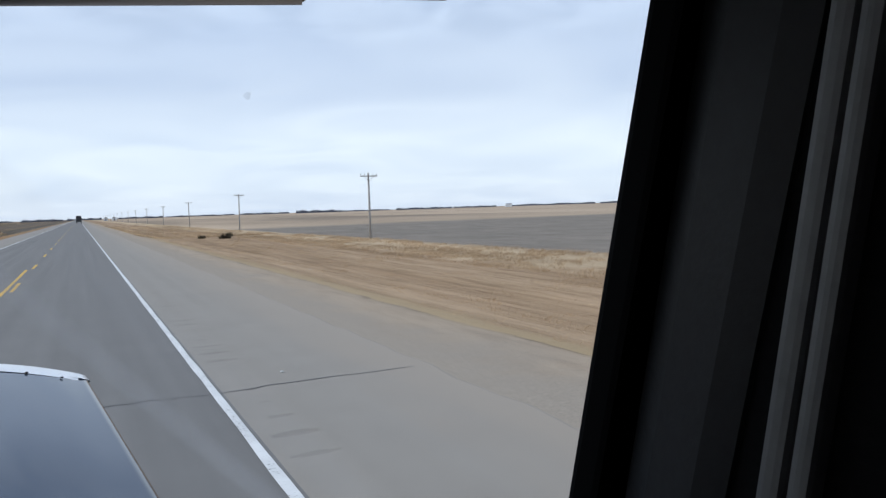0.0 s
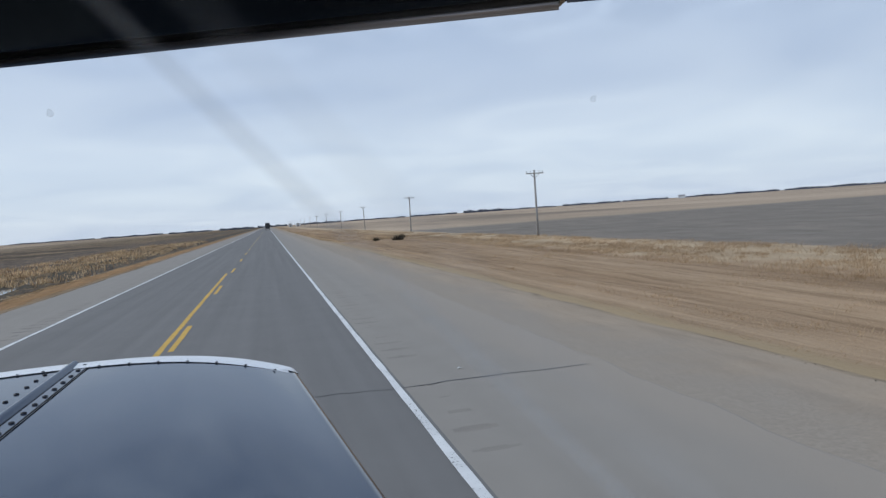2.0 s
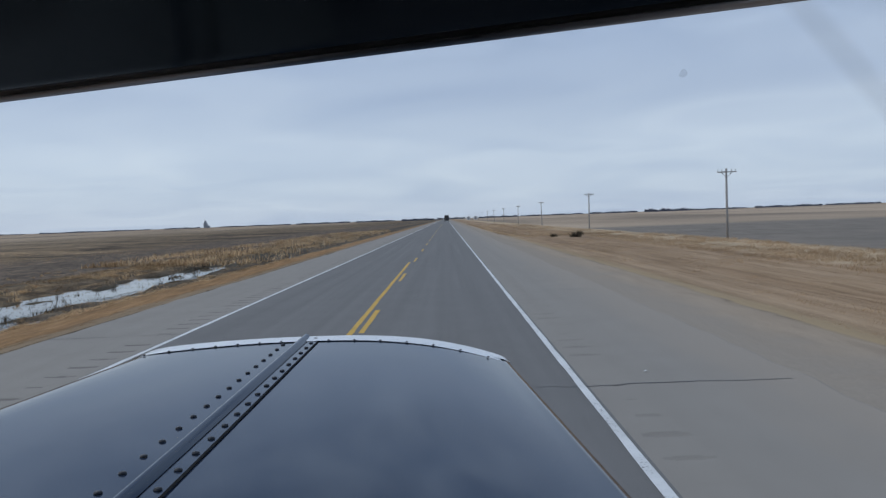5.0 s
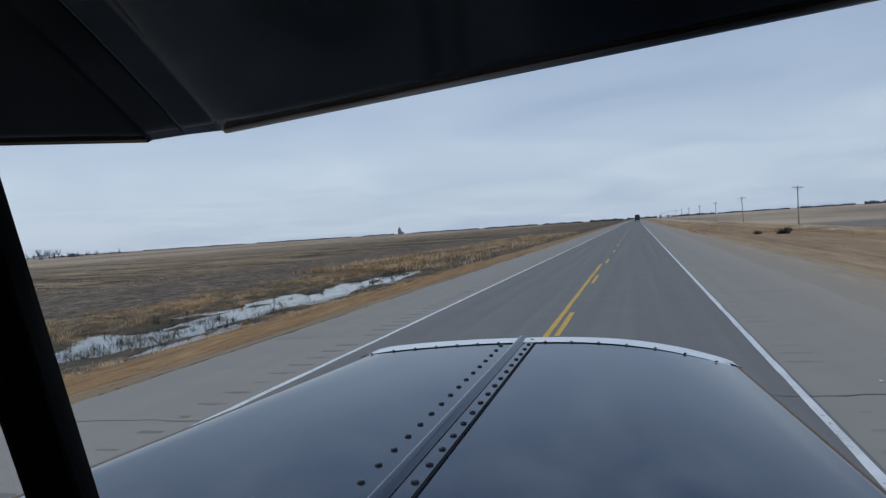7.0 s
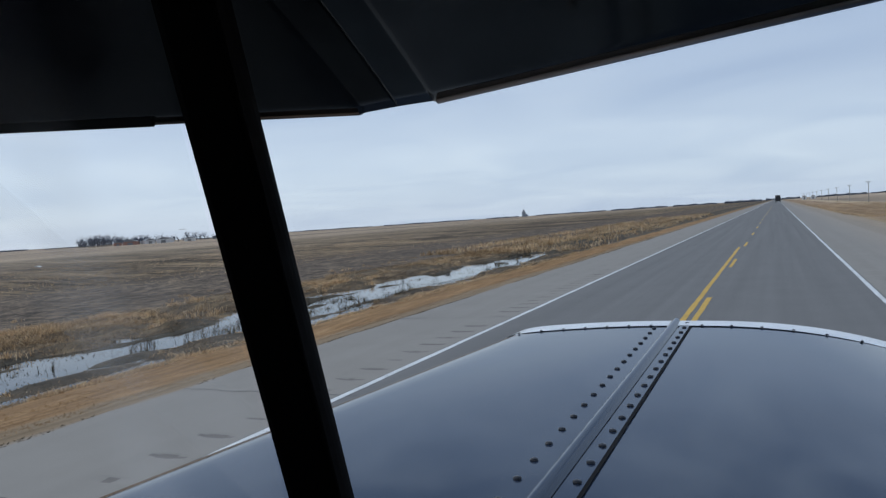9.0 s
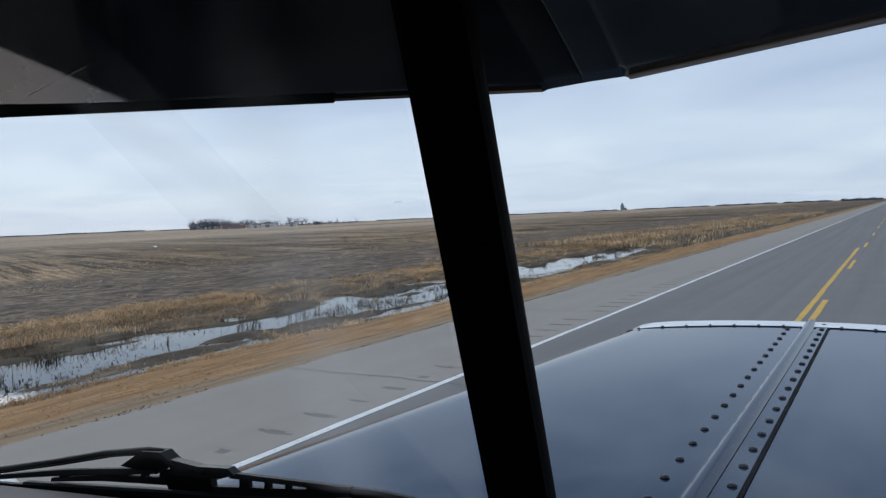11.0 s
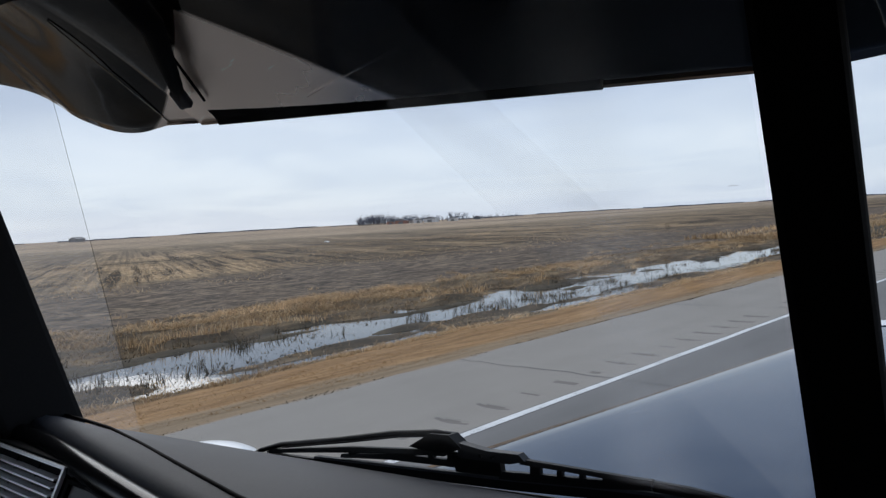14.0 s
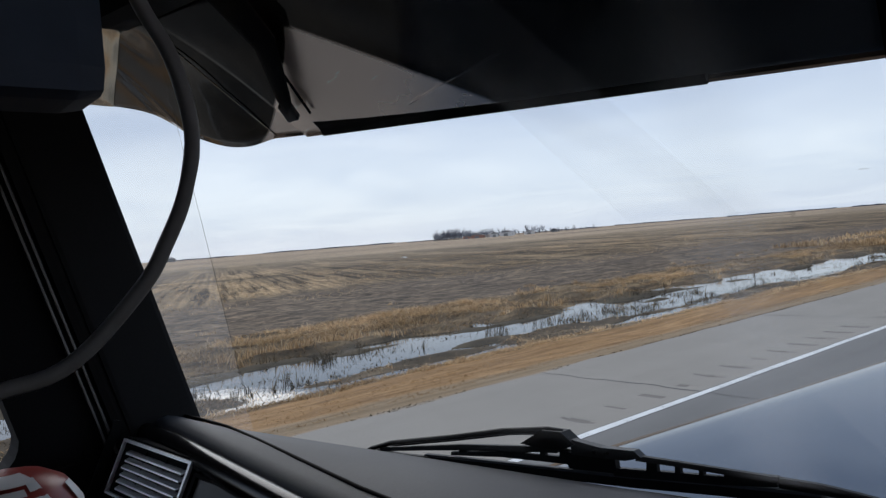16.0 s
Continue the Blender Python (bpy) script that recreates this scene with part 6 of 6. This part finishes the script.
for k in range(6):
    v = 0.17 + 0.125 * k
    b = bmesh.new()
    u = 0.11 + 0.02 * (k % 2)
    prism(b, [vent_point(u, v, 0.001), vent_point(0.955, v, 0.001), vent_point(0.955, v + 0.045, 0.009), vent_point(u + 0.03, v + 0.040, 0.009)], DOWN * 0.03)
    dpart("vent_slat", b, M["slat"], "bright metal vent slat")
for k in (0.36, 0.66):
    dpart("vent_rib", vent_bar(k, 0.1, k + 0.012, 0.9, 0.0015, 0.003), M["black"])
dpart("switch_panel", vent_bar(1.14, 0.22, 2.3, 1.5, -0.004, 0.004), M["panel"], "dark grey switch panel")
dpart("panel_frame", vent_bar(1.09, 0.14, 1.13, 1.5, -0.004, 0.008), M["black"])
dpart("panel_frame", vent_bar(1.13, 0.14, 2.3, 0.2, -0.004, 0.008), M["black"])
dpart("panel_edge", vent_bar(-0.28, -0.25, -0.262, 2.6, -0.01, 0.004), M["trim"])

# ---- wiper parked on the pane ----
def plate(bm, pts, tall, deep):
    """A flat bar along points: each cross-section stands upright, tall in z and deep along y."""
    rings = []
    for i, (x, y, z) in enumerate(pts):
        h = tall[i] if isinstance(tall, (list, tuple)) else tall
        rings.append([bm.verts.new((x, y - deep, z - h)), bm.verts.new((x, y - deep * 0.6, z + h)), bm.verts.new((x, y + deep * 0.6, z + h)), bm.verts.new((x, y + deep, z - h))])
    for r0, r1 in zip(rings, rings[1:]):
        for k in range(4):
            bm.faces.new((r0[k], r0[(k + 1) % 4], r1[(k + 1) % 4], r1[k]))
    bm.faces.new(rings[0][::-1])
    bm.faces.new(rings[-1])
    bmesh.ops.recalc_face_normals(bm, faces=bm.faces[:])
    return bm


def wy(x):
    """Depth of the wiper's line, just outside the leaning pane."""
    return 0.4469 + 0.2165 * x


ARM = [(-1.236, 1.824), (-1.2285, 1.831), (-1.203, 1.845), (-1.164, 1.8577), (-1.060, 1.8765), (-0.980, 1.8925), (-0.918, 1.9000), (-0.900, 1.8985)]
arm = bmesh.new()
tube(arm, [(x, wy(x), z) for x, z in ARM], [0.0036, 0.0036, 0.0034, 0.0034, 0.0036, 0.0040, 0.0045, 0.0045], 8)
wiper = tpart("windshield_wiper", arm, M["rubber"], "black windshield wiper parked on the glass", True)


def wpart(name, b, label="", smooth=False, mat="rubber"):
    o = part(name, b, M[mat], None, label, smooth)
    o.parent = wiper
    return o


def wbar(name, pts, tall, deep, label="", mat="rubber"):
    return wpart(name, plate(bmesh.new(), [(x, wy(x), z) for x, z in pts], tall, deep), label, mat=mat)


def wslab(name, pts, deep, label="", mat="rubber"):
    return wpart(name, prism(bmesh.new(), [(x, wy(x) - deep / 2, z) for x, z in pts], (0, deep, 0)), label, mat=mat)


b = bmesh.new()
tube(b, [(x, wy(x) + 0.010, z - 0.0055) for x, z in ARM[2:]], 0.0019, 6)
wpart("spray_tube", b, "thin black tube beside the arm", True)
wslab("arm_clip", [(-0.9515, 1.8824), (-0.9215, 1.9012), (-0.8965, 1.9015), (-0.881, 1.8889), (-0.8964, 1.8808), (-0.9237, 1.8795)], 0.016, "black arm clip")
wslab("cover_plate", [(-0.888, 1.8935), (-0.851, 1.8882), (-0.813, 1.8890), (-0.805, 1.8820), (-0.824, 1.8768), (-0.887, 1.8761)], 0.010, "grey-black cover plate", "cover")
for x, z in ((-0.858, 1.8826), (-0.844, 1.8822)):
    b = bmesh.new()
    cone(b, (x, wy(x) - 0.0075, z), (x, wy(x) + 0.0075, z), 0.0022, 0.0022, 8)
    wpart("rivet_pin", b, "black rivet pin")
BLADE = [(-1.190, 1.8405), (-1.104, 1.8420), (-1.022, 1.8455), (-0.930, 1.8490), (-0.820, 1.8530), (-0.728, 1.8585), (-0.635, 1.8620), (-0.575, 1.8640)]
wbar("blade", BLADE, [0.0030, 0.0042, 0.0046, 0.0047, 0.0048, 0.0048, 0.0042, 0.0028], 0.005, "black rubber wiper blade")
# highlight on the blade's upper edge, put in as a lighter grey strip
wbar("blade_highlight", [(x, z + 0.0064) for x, z in BLADE[1:7]], 0.0012, 0.0055, "grey strip for the highlight along the blade", "dash")
wbar("bridge", [(-1.184, 1.8466), (-1.110, 1.8570), (-1.045, 1.8655), (-0.974, 1.8725), (-0.9067, 1.8785)], [0.0024, 0.0028, 0.0034, 0.0032, 0.0034], 0.0045, "black wiper bridge")
wbar("bridge", [(-1.060, 1.8560), (-0.983, 1.8645), (-0.930, 1.8665), (-0.885, 1.8680)], [0.0020, 0.0034, 0.0036, 0.0040], 0.0045, "black wiper bridge")
wslab("joint_block", [(-0.8985, 1.8780), (-0.836, 1.8768), (-0.8345, 1.8610), (-0.892, 1.8590)], 0.008, "black joint of the wiper bridge")
wbar("bridge", [(-0.812, 1.8808), (-0.769, 1.8800), (-0.722, 1.8785), (-0.672, 1.8775)], [0.0026, 0.0024, 0.0024, 0.0022], 0.0045, "black wiper bridge")
wbar("bridge", [(-0.838, 1.8625), (-0.800, 1.8645), (-0.733, 1.8685), (-0.672, 1.8735)], [0.0040, 0.0045, 0.0042, 0.0030], 0.0045, "black wiper bridge")
wbar("bridge", [(-0.716, 1.8745), (-0.672, 1.8757)], [0.0052, 0.0044], 0.005, "solid end of the wiper bridge")
wbar("blade_tip", [(-0.671, 1.8745), (-0.6375, 1.8735), (-0.6056, 1.8705), (-0.577, 1.8670)], [0.0048, 0.0046, 0.0036, 0.0022], 0.004, "black blade tip")
for x0, x1, z0, z1 in ((-1.048, -1.036, 1.857, 1.867), (-0.990, -0.950, 1.866, 1.874), (-0.930, -0.9235, 1.867, 1.876), (-0.904, -0.893, 1.868, 1.880), (-0.8015, -0.790, 1.864, 1.881), (-0.771, -0.7655, 1.866, 1.880), (-0.7465, -0.742, 1.868, 1.879), (-0.722, -0.714, 1.869, 1.879)):
    wbar("web", [(x0, (z0 + z1) / 2), (x1, (z0 + z1) / 2)], (z1 - z0) / 2, 0.0035)
b = bmesh.new()
tube(b, [(x, wy(x) + 0.02, z) for x, z in ((-0.98, 1.8300), (-0.943, 1.8325), (-0.803, 1.8362), (-0.70, 1.8375), (-0.58, 1.838))], 0.0017, 6)
wpart("linkage_rod", b, "thin black rod below the blade", True)

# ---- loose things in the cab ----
OLD_EYE, NEW_EYE = Vector((-0.347, -0.345, 2.151)), Vector((-0.3264, -0.382, 2.1334))


# points on the camera's rays, scaled about its eye to fit the view
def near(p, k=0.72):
    return NEW_EYE + (Vector(p) - OLD_EYE) * k


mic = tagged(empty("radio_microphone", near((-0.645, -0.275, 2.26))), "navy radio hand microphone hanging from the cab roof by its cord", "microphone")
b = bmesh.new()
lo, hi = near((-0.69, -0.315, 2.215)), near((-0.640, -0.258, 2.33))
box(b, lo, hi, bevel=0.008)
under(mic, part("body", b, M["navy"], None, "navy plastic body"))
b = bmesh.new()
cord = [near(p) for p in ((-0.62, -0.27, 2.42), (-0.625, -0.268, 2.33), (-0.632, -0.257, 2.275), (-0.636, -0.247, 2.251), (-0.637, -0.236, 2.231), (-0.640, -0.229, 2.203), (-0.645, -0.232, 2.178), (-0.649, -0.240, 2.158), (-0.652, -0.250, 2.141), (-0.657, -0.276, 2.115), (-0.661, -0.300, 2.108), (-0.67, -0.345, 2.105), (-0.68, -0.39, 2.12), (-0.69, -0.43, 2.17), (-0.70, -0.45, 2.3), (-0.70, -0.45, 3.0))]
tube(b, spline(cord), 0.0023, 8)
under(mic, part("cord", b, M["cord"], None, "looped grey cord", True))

# cup set on a camera ray at a chosen distance, to fit the view
cup_at = Vector((-1.2814, -0.2499, 1.912))
cup = tagged(empty("drink_cup", cup_at - Vector((0, 0, 0.12))), "red drink cup with white curved print", "cup")
b = bmesh.new()
prof = [(0.0, 0.0), (0.018, -0.0005), (0.040, -0.006), (0.060, -0.018), (0.074, -0.038), (0.079, -0.06), (0.075, -0.12), (0.0, -0.12)]
rings = []
for r, z in prof:
    rings.append([cup_at + Vector((max(r, 0.001) * math.cos(k * math.tau / 28), max(r, 0.001) * math.sin(k * math.tau / 28), z)) for k in range(29)])
sheet(b, rings)
under(cup, part("shell", b, M["red"], None, "glossy red shell", True))
for a0, a1, z0, z1, rr in ((4.2, 6.75, -0.0015, -0.010, 0.0), (4.4, 6.45, -0.013, -0.019, 0.0), (4.5, 6.42, -0.022, -0.028, 0.0), (4.5, 6.38, -0.032, -0.039, 0.0), (4.5, 6.3, -0.044, -0.054, 0.0), (6.55, 6.80, -0.006, -0.06, 0.0), (7.25, 7.5, -0.02, -0.06, 0.0)):
    b = bmesh.new()
    g = []
    for k in range(15):
        a = a0 + (a1 - a0) * k / 14
        row = []
        for z in (z0, (z0 + z1) / 2, z1):
            r = float(np.interp(-z, [-p[1] for p in prof[:7]], [p[0] for p in prof[:7]])) + 0.0022
            row.append(cup_at + Vector((r * math.cos(a), r * math.sin(a), z + 0.0022)))
        g.append(row)
    sheet(b, g)
    under(cup, part("print", b, M["cream"], None, "white curved print", True))
# unseen stand, added only to carry the cup
b = bmesh.new()
box(b, (-1.37, -0.335, FLOOR), (-1.195, -0.165, 1.792), bevel=0.01)
tpart("console", b, M["black"], "black stand added out of view under the cup")
